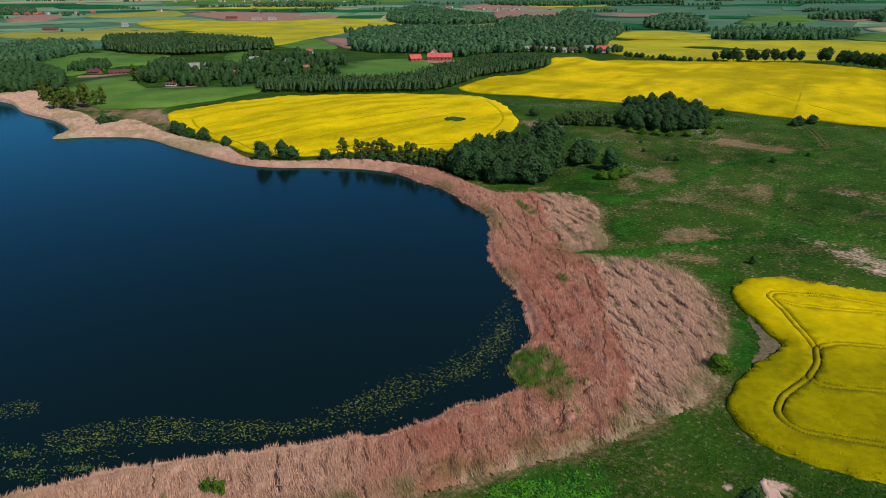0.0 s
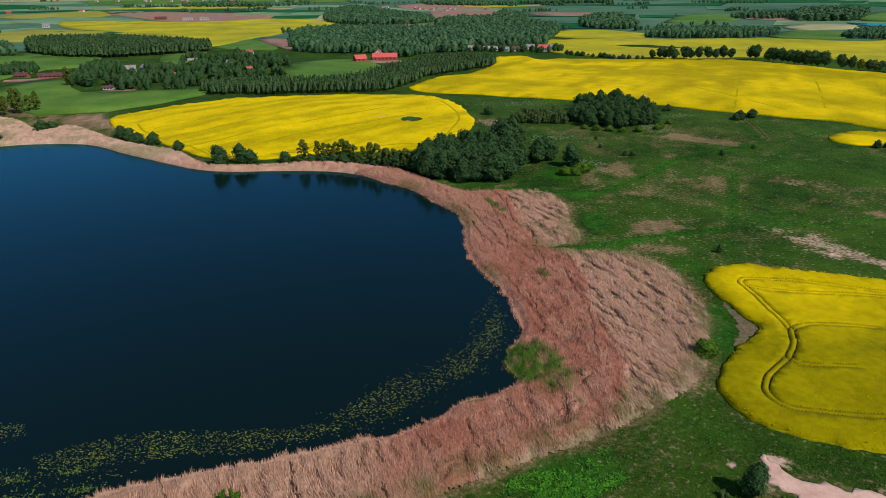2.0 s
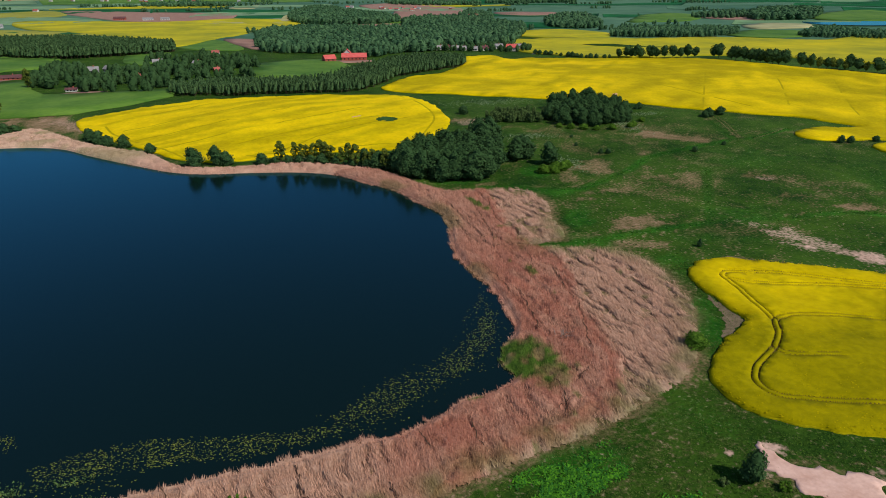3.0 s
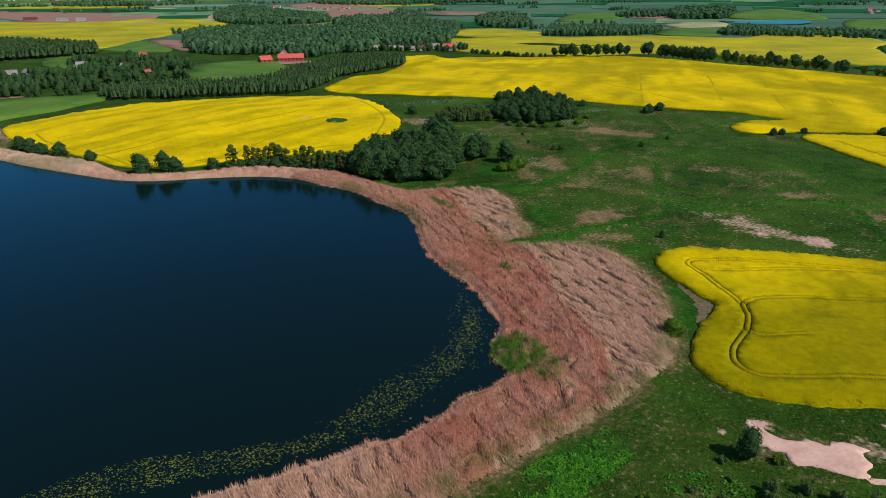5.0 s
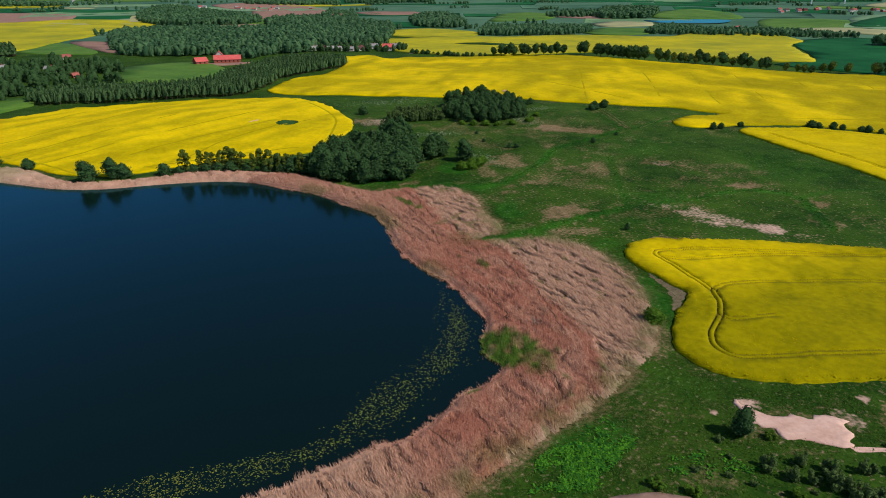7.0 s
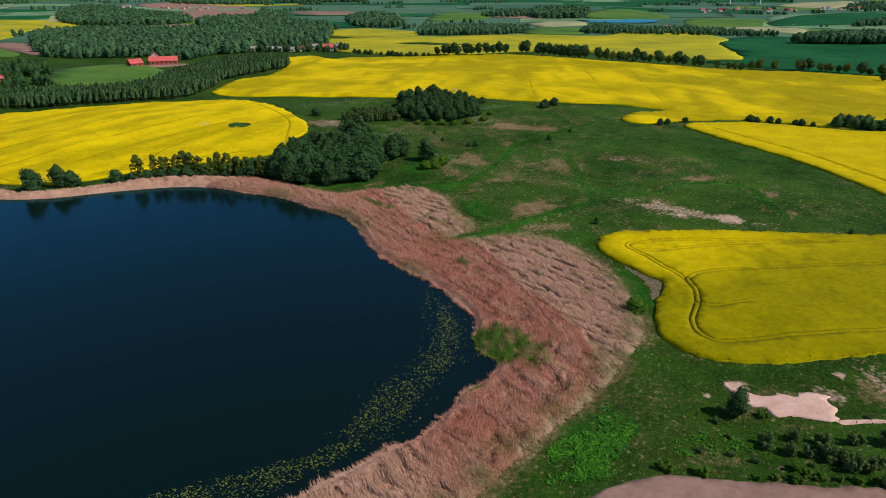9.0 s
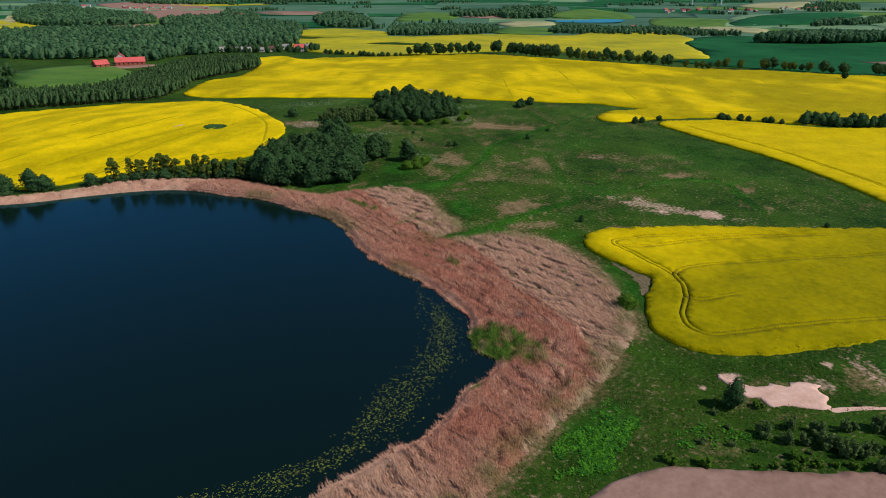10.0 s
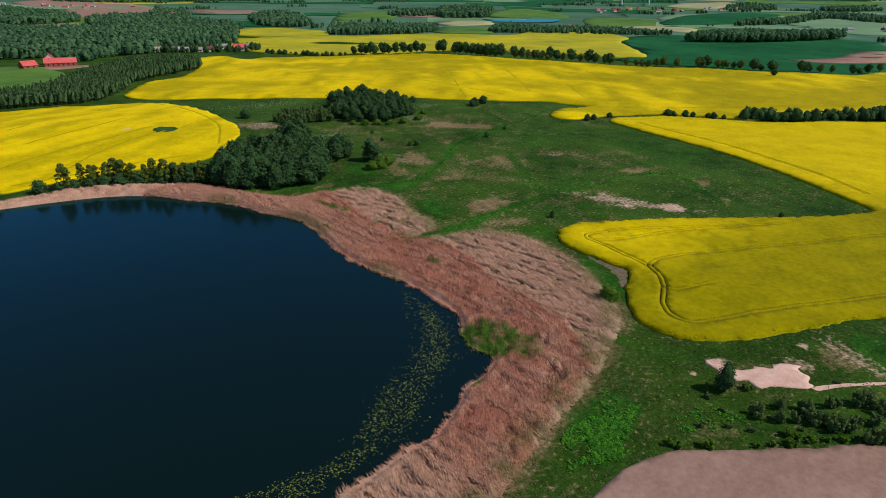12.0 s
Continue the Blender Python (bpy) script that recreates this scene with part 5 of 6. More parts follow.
stand("bush", [(-52, 281), (-67, 283), (-105, 310), (-120, 323), (-135, 334), (-142, 343), (-129, 328), (-190, 363), (-186, 366), (-139, 338)], 4.5, 6.5, "rounded dark green bush beside the reeds", "bushes along the shore", 11)
stand("slim", [(-233, 413), (-238, 415), (-243, 408), (-263, 436), (-226, 416), (-268, 441), (-230, 420), (-222, 419), (-219, 422), (-236, 409), (-239, 516)], 10, 15, "thin dark green tree among pale reeds", "trees by the far shore", 12)
stand("alder", [(58.7, 266), (55.5, 262), (60.5, 263), (67, 252)], 8.6, 10, "dark green tree in the meadow beside the grove", "meadow trees", 13, 1.25)
stand("fresh", [(62, 242), (66, 241), (70, 243), (73, 246), (68, 244)], 2.9, 3.9, "low bright green bush in the meadow", "meadow bushes", 14, 1.3)
stand("bush", [(51, 360)], 5, 5.1, "round dark green bush beside the rape field", "", 15, 1.1)
stand("alder", spread([(92, 327), (104, 316), (126, 316), (136, 332), (139, 358), (126, 386), (110, 374), (97, 350)], 5.8, 16), 6.2, 9.6, "dark green tree in a small meadow wood", "meadow wood", 16, 1.18)
stand("willow", spread([(60, 337), (75, 331), (90, 328), (95, 342), (66, 350)], 5.0, 17), 4.5, 6.5, "grey-green willow at the edge of the meadow wood", "meadow wood willows", 17, 1.0)
stand("fresh", [(104, 311), (110, 309), (98, 313), (93, 317), (118, 308), (131, 312), (140, 322), (128, 309)], 2.2, 3.2, "bright green bush at the foot of the meadow wood", "meadow wood bushes", 18, 1.4)
stand("bush", [(152, 352), (179, 327), (182, 329), (190, 331)], 3.5, 5.5, "dark green bush alone in the meadow", "meadow bushes", 19)
stand("bush", [(147, 117), (89, 280), (95, 265), (98, 264), (92, 295), (137, 261), (157, 271), (150, 351), (143, 347)], 1.6, 2.6, "small dark green bush on the open meadow", "meadow bushes", 55, 0.9)
stand("fresh", [(54.5, 109.3)], 3.4, 3.5, "round bright green bush at the edge of the reeds", "", 20, 1.15)
stand("bush", [(83, 159)], 2.4, 2.5, "small dark shrub standing alone in grass", "", 21, 0.5)
stand("alder", [(42.5, 70.2)], 5.7, 5.8, "small dark green tree beside the sand pit", "", 22, 1.0)
stand("scrub", [(39.9, 62), (45.3, 60.5), (43.5, 56.9), (52.7, 55.2), (46.6, 51.9), (57.2, 52.7), (41.5, 58.5), (57.5, 48.9)], 2.0, 3.4, "dark green ragged shrub on rough grass", "scrub", 23, 1.0)
stand("willow", [(45.9, 54.6), (48.6, 50.4), (58.7, 51), (53.5, 48.3), (50.5, 50.2), (47.5, 57.3), (48.1, 46.9), (49.9, 45.6), (61.5, 49)], 2.0, 3.3, "grey-green willow shrub on rough grass", "scrub", 53, 1.25)
stand("sprig", [(25.6, 62), (34.4, 55.8), (38.9, 55.4), (39.5, 54.5), (37, 53.9), (42.7, 51), (44.6, 49.5), (32, 57.2), (21.3, 65.5), (46, 67.5), (40.3, 52.6)], 0.7, 1.7, "low bright green shrub on rough grass", "scrub", 24, 1.5)
stand("scrub", [(36.5, 66.5), (33, 63), (29.5, 66), (42, 55), (62, 58.5), (38, 70.5), (35, 60)], 0.7, 1.2, "low dark green shrub on rough grass", "scrub", 54, 1.5)
stand("sprig", [(-34.3, 77), (-36.2, 77.4)], 2.8, 3.3, "bright green willow bush among reeds", "", 25, 0.75)
stand("bush", [(3, 347.5), (11, 348), (11.5, 345)], 1.2, 1.7, "low dark green bush round the field pond", "pond bushes", 30, 1.3)
# roadside trees on the hill
stand("lime", [(262, 620), (267, 611), (281, 611), (283, 609), (292, 603), (298, 598), (311, 594), (333, 585), (336, 582), (334, 558), (337, 556), (340, 548), (342, 541), (343, 534), (343, 528),
               (345, 521), (349, 520), (352, 516), (355, 512), (358, 496), (363, 491), (392, 484), (403, 466), (411, 451)], 11.2, 13.2, "dark green roadside tree between rape fields", "roadside trees", 26, 1.08)
stand("lime", [(255, 624), (265, 616), (270, 609), (286, 607), (304, 594), (320, 596), (375, 487), (383, 485), (396, 478), (414, 446), (419, 438), (422, 435)], 8.6, 11, "smaller dark green roadside tree between rape fields", "roadside trees", 48, 1.2)
stand("ash", [(369, 489), (379, 486), (388, 483), (399, 473), (408, 459), (347, 526), (353, 518), (430, 422), (435, 415), (437, 410)], 6.5, 10, "thin olive-green roadside tree between rape fields", "roadside trees", 46, 1.1)
stand("lime", [(490, 385), (498, 384), (512, 346), (519, 333), (539, 317), (542, 315), (564, 285), (582, 280)], 8.5, 11, "dark green roadside tree beside the cereal field", "roadside trees", 27, 1.25)
stand("ash", [(458, 410), (465, 408), (472, 398), (487, 386), (500, 374), (503, 371), (506, 369), (509, 357), (551, 306), (557, 299), (609, 282)], 7, 9.5, "thin olive-green roadside tree beside the cereal field", "roadside trees", 49, 1.15)
stand("lime", [(508, 363), (514, 340), (488, 313), (546, 313), (570, 282), (440, 405)], 5.5, 8, "small dark green tree beside the cereal field", "roadside trees", 50, 1.2)
stand("bush", [(213, 266), (217.5, 265.5), (231, 265.5), (265, 251.5), (268, 249.5), (273, 245), (276, 242), (281.5, 235.5), (283.5, 233.5), (287, 229)], 2.6, 4.0, "dark green bush between two rape fields", "hedge between the fields", 28)
stand("bush", [(190, 690), (193, 684), (197, 676), (201, 672), (206, 668), (209, 662), (214, 655), (217, 651), (221, 648), (224, 644), (228, 640), (231, 637), (236, 634), (243, 630), (247, 627)], 2.6, 5.5, "dark green bush beside the field road", "field road bushes", 29)
# woods
wood("hedge_wood", spread([(294, 223), (304, 211), (315, 199), (328, 194), (345, 190), (362, 175), (460, 121), (470, 130), (374, 184), (345, 197), (327, 203), (301, 225)], 3.6, 31), "alder", 3.8, 7.2, LEAF, "dark green hedge of trees between rape fields", 31, 120, 0.13, 1.4)
wood("pine_wood", spread([(-123, 462), (-70, 457), (-14, 455), (13, 490), (36, 540), (92, 590), (97, 640), (54, 650), (-1, 567), (-35, 506), (-128, 497)], 3.1, 32), "pine", 6.5, 8.8, PINE, "dense dark green pine plantation", 32, 46, 0.065, 1.0)
wood("pine_wood", spread([(-395, 800), (-324, 742), (-270, 742), (-206, 789), (-222, 851), (-357, 946), (-453, 932)], 4.8, 33), "pine", 10, 13, PINE, "dense dark green pine wood", 33, 36, 0.085, 1.2)
wood("mixed_wood", spread([(-114, 840), (-124, 1052), (-76, 1134), (82, 1105), (270, 1164), (292, 1100), (215, 862), (180, 790), (110, 765), (72, 735), (40, 740), (10, 740), (-38, 745), (-90, 761)], 6.8, 34), "alder", 6.5, 14, LEAF_HAZED, "broad dark green mixed wood around the barns", 34, 34, 0.17, 1.2, 0.16)
wood("mixed_wood", spread([(-94, 1406), (-119, 1590), (-67, 1997), (99, 1509), (94, 1346), (-1, 1265)], 9, 35), "alder", 10, 15, LEAF_HAZED, "dark green wood far off", 35, 26, 0.26, 1.3, 0.1)
wood("mixed_wood", spread([(-222, 490), (-252, 557), (-263, 630), (-212, 615), (-144, 520), (-136, 488), (-166, 484)], 6.0, 36), "alder", 6, 11, LEAF, "dark green trees around a farmstead", 36, 90, 0.125, 1.0, 0.56)
wood("hedge_wood", spread([(-328, 590), (-304, 601), (-318, 640), (-340, 648), (-340, 612)], 4.5, 52), "alder", 5, 7.5, LEAF, "dark green block of trees beside the farm", 52, 80, 0.13, 1.2)
wood("mixed_wood", spread([(-192, 592), (-200, 696), (-160, 725), (-102, 666), (-83, 553), (-110, 535), (-142, 538)], 7.0, 37), "alder", 6, 10.5, LEAF, "dark green trees around scattered houses", 37, 80, 0.13, 1.05, 0.62)
wood("mixed_wood", spread([(-300, 480), (-340, 478), (-420, 600), (-368, 592), (-317, 550), (-282, 490)], 5.5, 38), "alder", 8, 12, LEAF, "dark green wood by the far shore", 38, 80, 0.125, 1.1, 0.25)
wood("mixed_wood", spread([(-470, 654), (-540, 856), (-488, 897), (-410, 793), (-405, 705), (-397, 641)], 6.5, 39), "alder", 8, 12, LEAF_HAZED, "dark green wood beyond the pasture", 39, 60, 0.16, 1.15, 0.42)
wood("mixed_wood", spread([(773, 598), (887, 606), (1016, 518), (985, 498), (866, 520), (755, 567)], 6.5, 40), "lime", 11, 15, LEAF_HAZED, "oblong dark green wood in cereal fields", 40, 70, 0.18, 1.05)
wood("mixed_wood", spread([(360, 905), (475, 1056), (608, 1011), (512, 874), (390, 877)], 7.5, 41), "alder", 7, 11, LEAF_HAZED, "dark green wood behind rape fields", 41, 40, 0.2, 1.2, 0.3)
wood("mixed_wood", spread([(636, 873), (759, 975), (719, 865), (831, 780), (867, 715), (836, 690), (713, 734), (652, 780), (603, 828)], 8, 42), "alder", 6, 10, LEAF_HAZED, "belt of dark green trees far off", 42, 40, 0.2, 1.2, 0.25)
wood("mixed_wood", spread([(813, 1282), (1000, 1513), (1110, 1481), (923, 1237), (806, 1218)], 13, 43), "alder", 13, 18, LEAF_HAZED, "dark green wood beside a far lake", 43, 30, 0.26, 1.5)

wood("mixed_wood", spread([(1159, 772), (1315, 831), (1509, 850), (1720, 905), (1847, 882), (1768, 756), (1574, 675), (1658, 819), (1565, 826), (1377, 778), (1217, 760)], 12, 300), "alder", 8, 13, LEAF_HAZED, "dark green belt of trees far off", 300, 20, 0.24, 1.35, 0.15)
wood("mixed_wood", spread([(723, 1342), (866, 1498), (918, 1421), (820, 1303)], 13, 301), "alder", 8, 13, LEAF_HAZED, "dark green wood far off", 301, 20, 0.24, 1.35, 0.15)
wood("mixed_wood", spread([(350, 1142), (413, 1371), (486, 1473), (527, 1436), (432, 1119)], 10, 302), "alder", 8, 13, LEAF_HAZED, "dark green wood behind the village", 302, 20, 0.24, 1.35, 0.15)
wood("mixed_wood", spread([(1937, 1303), (2291, 1443), (2294, 1336), (1932, 1148), (1776, 1161)], 22, 303), "alder", 8, 13, LEAF_HAZED, "dark green wooded hill far off", 303, 20, 0.24, 1.35, 0.15)
wood("mixed_wood", spread([(246, 1460), (293, 1620), (329, 1600), (311, 1422), (269, 1360)], 10, 304), "alder", 8, 13, LEAF_HAZED, "dark green trees round a far farm", 304, 20, 0.24, 1.35, 0.15)
wood("mixed_wood", spread([(101, 1231), (140, 1423), (247, 1429), (265, 1188), (236, 1096), (151, 1145)], 10, 305), "alder", 8, 13, LEAF_HAZED, "dark green wood beyond the village", 305, 20, 0.24, 1.35, 0.15)
wood("mixed_wood", spread([(-1215, 1893), (-1348, 2132), (-1295, 2161), (-1168, 1986), (-1107, 1817)], 13, 306), "alder", 8, 13, LEAF_HAZED, "dark green wood far off", 306, 20, 0.24, 1.35, 0.15)


def far_belts():
    """Hedges and clumps of trees scattered over the far country."""
    r = np.random.RandomState(50)
    spots = []
    for _ in range(190):
        a, d = radians(r.uniform(-42, 76)), 1050 + 3700 * r.uniform(0, 1) ** 1.2
        cx, cy = d * math.sin(a), d * math.cos(a)
        t, ln = r.normal(0, 0.35) - a * 0.6, d * r.uniform(0.008, 0.085)
        n = max(2, int(ln / r.uniform(4, 9)))
        s = r.uniform(-0.5, 0.5, n) * ln
        wob = r.normal(0, r.choice([2.0, 4.0, 14.0]), n)
        spots.append(np.stack([cx + s * math.cos(t) - wob * math.sin(t), cy + s * math.sin(t) + wob * math.cos(t)], 1))
    p = np.concatenate(spots)
    for loop in FAR_FIELDS:
        p = p[~inside(loop, *p.T)]
    wood("far_trees", p, "alder", 6, 11, LEAF_HAZED, "scattered dark green trees and hedges far off", 51, 14, 0.30, 1.25)
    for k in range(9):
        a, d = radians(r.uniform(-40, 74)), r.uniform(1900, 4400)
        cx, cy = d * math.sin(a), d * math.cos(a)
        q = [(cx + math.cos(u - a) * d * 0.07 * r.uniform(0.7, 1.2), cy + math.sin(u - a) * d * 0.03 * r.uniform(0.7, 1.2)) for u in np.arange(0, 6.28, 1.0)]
        wood("far_wood", spread(q, 17, 60 + k), "alder", 11, 15, LEAF_HAZED, "dark green wood far off", 70 + k, 16, 0.28, 1.6)


far_belts()

stand("alder", [(101, 745), (111, 748), (119, 743), (128, 741), (139, 731), (151, 732), (158, 746), (168, 741), (181, 733)], 4, 7.5, "dark green garden tree among village houses", "village garden trees", 47, 1.2)
wood("village_trees", spread([(85, 770), (100, 740), (150, 722), (192, 716), (200, 745), (170, 790), (120, 800)], 7, 44), "alder", 4.5, 9, LEAF, "dark green garden trees between village houses", 44, 110, 0.12, 1.1, 0.32)
wood("village_trees", spread([(-12, 690), (40, 770), (80, 785), (90, 770), (60, 745), (25, 700)], 7, 45), "alder", 7, 11, LEAF_HAZED, "dark green trees behind the barns", 45, 90, 0.14, 1.1, 0.2)

# ---- houses ----
def box(bm, x0, x1, y0, y1, z0, z1):
    v = [bm.verts.new(c) for c in ((x0, y0, z0), (x1, y0, z0), (x1, y1, z0), (x0, y1, z0), (x0, y0, z1), (x1, y0, z1), (x1, y1, z1), (x0, y1, z1))]
    for q in ((0, 3, 2, 1), (4, 5, 6, 7), (0, 1, 5, 4), (1, 2, 6, 5), (2, 3, 7, 6), (3, 0, 4, 7)):
        bm.faces.new([v[i] for i in q])


def house(x, y, turn, long, wide, eave, rise, wall, roof, label, category="house", windows=3, chimney=True, name="house", lift=0.0):
    """A gabled building whose ridge runs along its length."""
    ob = new(name)
    ob.matrix_basis = pose(x, y, float(height(np.array([x]), np.array([y]))[0]) + lift, 0, 0, turn)
    L, W = long / 2, wide / 2
    bm = bmesh.new()
    v = [bm.verts.new(c) for c in ((-L, -W, -0.6), (L, -W, -0.6), (L, W, -0.6), (-L, W, -0.6), (-L, -W, eave), (L, -W, eave), (L, W, eave), (-L, W, eave), (-L, 0, eave + rise), (L, 0, eave + rise))]
    for q in ((0, 1, 5, 4), (2, 3, 7, 6), (1, 2, 6, 9, 5), (3, 0, 4, 8, 7), (0, 3, 2, 1), (4, 5, 9, 8), (6, 7, 8, 9)):
        bm.faces.new([v[i] for i in q])
    part("wall", bm, wall, ob)
    bm = bmesh.new()
    o, th = 0.45, 0.22
    sl = rise / W
    for s in (-1, 1):
        a = [(-L - o, 0, eave + rise + 0.04), (L + o, 0, eave + rise + 0.04), (L + o, s * (W + o), eave - o * sl + 0.04), (-L - o, s * (W + o), eave - o * sl + 0.04)]
        lo = [bm.verts.new(c) for c in a]
        hi = [bm.verts.new((c[0], c[1], c[2] + th)) for c in a]
        bm.faces.new(hi if s < 0 else hi[::-1])
        bm.faces.new(lo[::-1] if s < 0 else lo)
        for k in range(4):
            bm.faces.new((lo[k], lo[(k + 1) % 4], hi[(k + 1) % 4], hi[k]))
    bmesh.ops.recalc_face_normals(bm, faces=bm.faces)
    top = part("roof", bm, roof, ob)
    if chimney:
        bm = bmesh.new()
        box(bm, L * 0.3, L * 0.3 + 0.7, -0.35, 0.35, eave + rise * 0.7, eave + rise + 1.1)
        part("chimney", bm, BRICK, top, "brick chimney")
    for s in (-1, 1):
        for k in range(windows):
            wx = -L + long * (k + 0.75) / (windows + 0.5)
            bm = bmesh.new()
            box(bm, wx - 0.55, wx + 0.55, s * W - 0.05, s * W + 0.05, eave * 0.35, min(eave * 0.35 + 1.3, eave - 0.2))
            part("window", bm, PANE, ob)
    bm = bmesh.new()
    box(bm, -L - 0.05, -L + 0.05, -0.6, 0.6, 0, min(2.1, eave))
    part("door", bm, DOOR, ob)
    return tagged(ob, label, category)


house(-26, 657, 20, 11, 9, 3.0, 3.2, BRICK, ROOF_RED, "brick barn with a bright red gabled roof", "barn", 2, False, "barn")
house(-1.5, 667, -4, 24, 9, 3.4, 3.4, BRICK, ROOF_RED, "long brick barn with a bright red roof", "barn", 6, False, "barn")
house(-8, 682, 86, 7, 7, 6.0, 3.2, PLASTER, ROOF_RED, "tall house with a red roof behind the barns", "house", 2)
for k, (x, y, turn, ln, wd, ev, rs, wl, rf, lb) in enumerate((
        (97, 759, 10, 12, 8, 3.0, 3.2, PLASTER, ROOF_GREY, "white village house with a grey roof"), (107, 766, -15, 10, 8, 3.0, 3.0, PLASTER, ROOF_BROWN, "white village house with a brown roof"),
        (115, 757, 25, 11, 8, 3.2, 3.0, PLASTER, ROOF_GREY, "white village house with a grey roof"), (123, 752, 5, 9, 8, 3.0, 3.0, PLASTER, ROOF_GREY, "white village house with a grey roof"),
        (143, 813, 0, 24, 11, 7.5, 1.2, PLASTER, ROOF_GREY, "long grey block with a shallow roof"), (134, 741, -20, 10, 8, 3.0, 3.0, PLASTER, ROOF_GREY, "white village house with a grey roof"),
        (146, 743, 30, 11, 8, 3.0, 3.4, PLASTER, ROOF_BROWN, "white village house with a brown roof"), (164, 758, 0, 16, 9, 4.0, 2.6, PLASTER, ROOF_GREY, "grey-roofed village house among trees"),
        (175, 732, -25, 14, 10, 5.0, 4.0, PLASTER, ROOF_RED, "large white house with a crimson roof"), (186, 744, -25, 12, 9, 5.5, 2.5, PLASTER, ROOF_GREY, "white house with a grey roof"),
        (44, 787, 15, 11, 8, 4.5, 3.0, PLASTER, ROOF_RUST, "red-roofed house at the edge of the wood"), (69, 792, 5, 17, 8, 5.0, 3.0, BRICK, ROOF_RUST, "red-roofed brick house at the edge of the wood"),
        (-225, 604, 15, 14, 9, 3.4, 3.6, PLASTER, ROOF_GREY, "white farmhouse with a pale grey roof"), (-214, 612, -50, 10, 8, 3.4, 3.0, PLASTER, ROOF_GREY, "white farm shed with a grey roof"),
        (-277, 574, 12, 22, 8, 2.0, 2.4, BRICK, ROOF_BROWN, "long low farm building with a brown roof"), (-299, 573, -6, 13, 8, 2.2, 2.8, BRICK, ROOF_BROWN, "farmhouse with a dark brown-red roof"),
        (-204, 498, 5, 9, 5, 1.9, 1.2, PLASTER, ROOF_BROWN, "low brown-roofed shed beside a yard"), (-565, 894, 10, 22, 9, 3.2, 3.6, BRICK, ROOF_RUST, "long red-roofed farm building"),
        (-552, 914, -30, 14, 11, 4.0, 4.6, PLASTER, ROOF_RED, "farmhouse with a bright red roof"), (-612, 1322, 10, 14, 10, 4.5, 4, PLASTER, ROOF_GREY, "white house alone among fields"),
        (-693, 1208, 5, 30, 11, 4, 3.5, BRICK, ROOF_BROWN, "long farm building with a brown roof"), (-185, 661, 15, 11, 8, 3.4, 3, PLASTER, ROOF_GREY, "white house among trees"),
        (-145, 639, -20, 9, 8, 4, 2.6, PLASTER, ROOF_GREY, "small white house among trees"), (-121, 595, 30, 6, 5, 2.6, 2, BRICK, ROOF_RUST, "small red-roofed house among trees"),
        (-147, 750, 0, 9, 6, 3.6, 2.6, PLASTER, ROOF_RUST, "red-roofed house among trees"), (-176, 560, 20, 5, 5, 2.4, 2, BRICK, ROOF_RUST, "small red-roofed house among trees"),
        (-475, 1552, 0, 30, 12, 5, 4, BRICK, ROOF_BROWN, "brown-roofed farm among bare fields"), (-412, 1530, 5, 26, 11, 5, 3, PLASTER, ROOF_GREY, "white farm building among bare fields"),
        (-376, 1524, 5, 22, 11, 5, 3, PLASTER, ROOF_GREY, "white farm building among bare fields"), (273, 1440, -20, 26, 14, 6, 6, BRICK, ROOF_RUST, "red-roofed farmhouse far off"),
        (108, 1467, 10, 20, 12, 6, 5, PLASTER, ROOF_RED, "red-roofed house beside a far wood"), (770, 830, 20, 26, 12, 5, 4, BRICK, ROOF_RUST, "red-roofed farm behind the rape fields"),
        (1010, 545, -30, 24, 12, 6, 6, BRICK, ROOF_RUST, "red-roofed farmhouse behind the oblong wood"))):
    house(x, y, turn, ln * 0.8, wd * 0.75, ev * 0.8, rs * 0.8, wl, rf, lb, windows=3 if ln < 20 else 5)
r_ = np.random.RandomState(77)
for town, (tx, ty, sx, sy, n) in enumerate(((-1000, 1830, 130, 60, 12), (-1500, 2900, 260, 120, 16), (-700, 2700, 260, 120, 16), (170, 2000, 120, 60, 12), (1500, 1310, 200, 60, 16), (1900, 1250, 160, 60, 10), (1330, 560, 70, 30, 5),
                                             (700, 3100, 350, 150, 14), (1500, 2600, 300, 150, 14))):
    for _ in range(n):
        hx, hy = tx + r_.normal(0, sx * 0.6), ty + r_.normal(0, sy * 0.6)
        house(hx, hy, r_.uniform(-40, 40), r_.uniform(9, 13), r_.uniform(7, 9), r_.uniform(3, 4.5), r_.uniform(2.5, 3.6), PLASTER if r_.rand() < 0.7 else BRICK,
              (ROOF_RUST, ROOF_GREY, ROOF_BROWN)[r_.choice(3, p=[0.5, 0.3, 0.2])], "house in a far village among trees", windows=2)

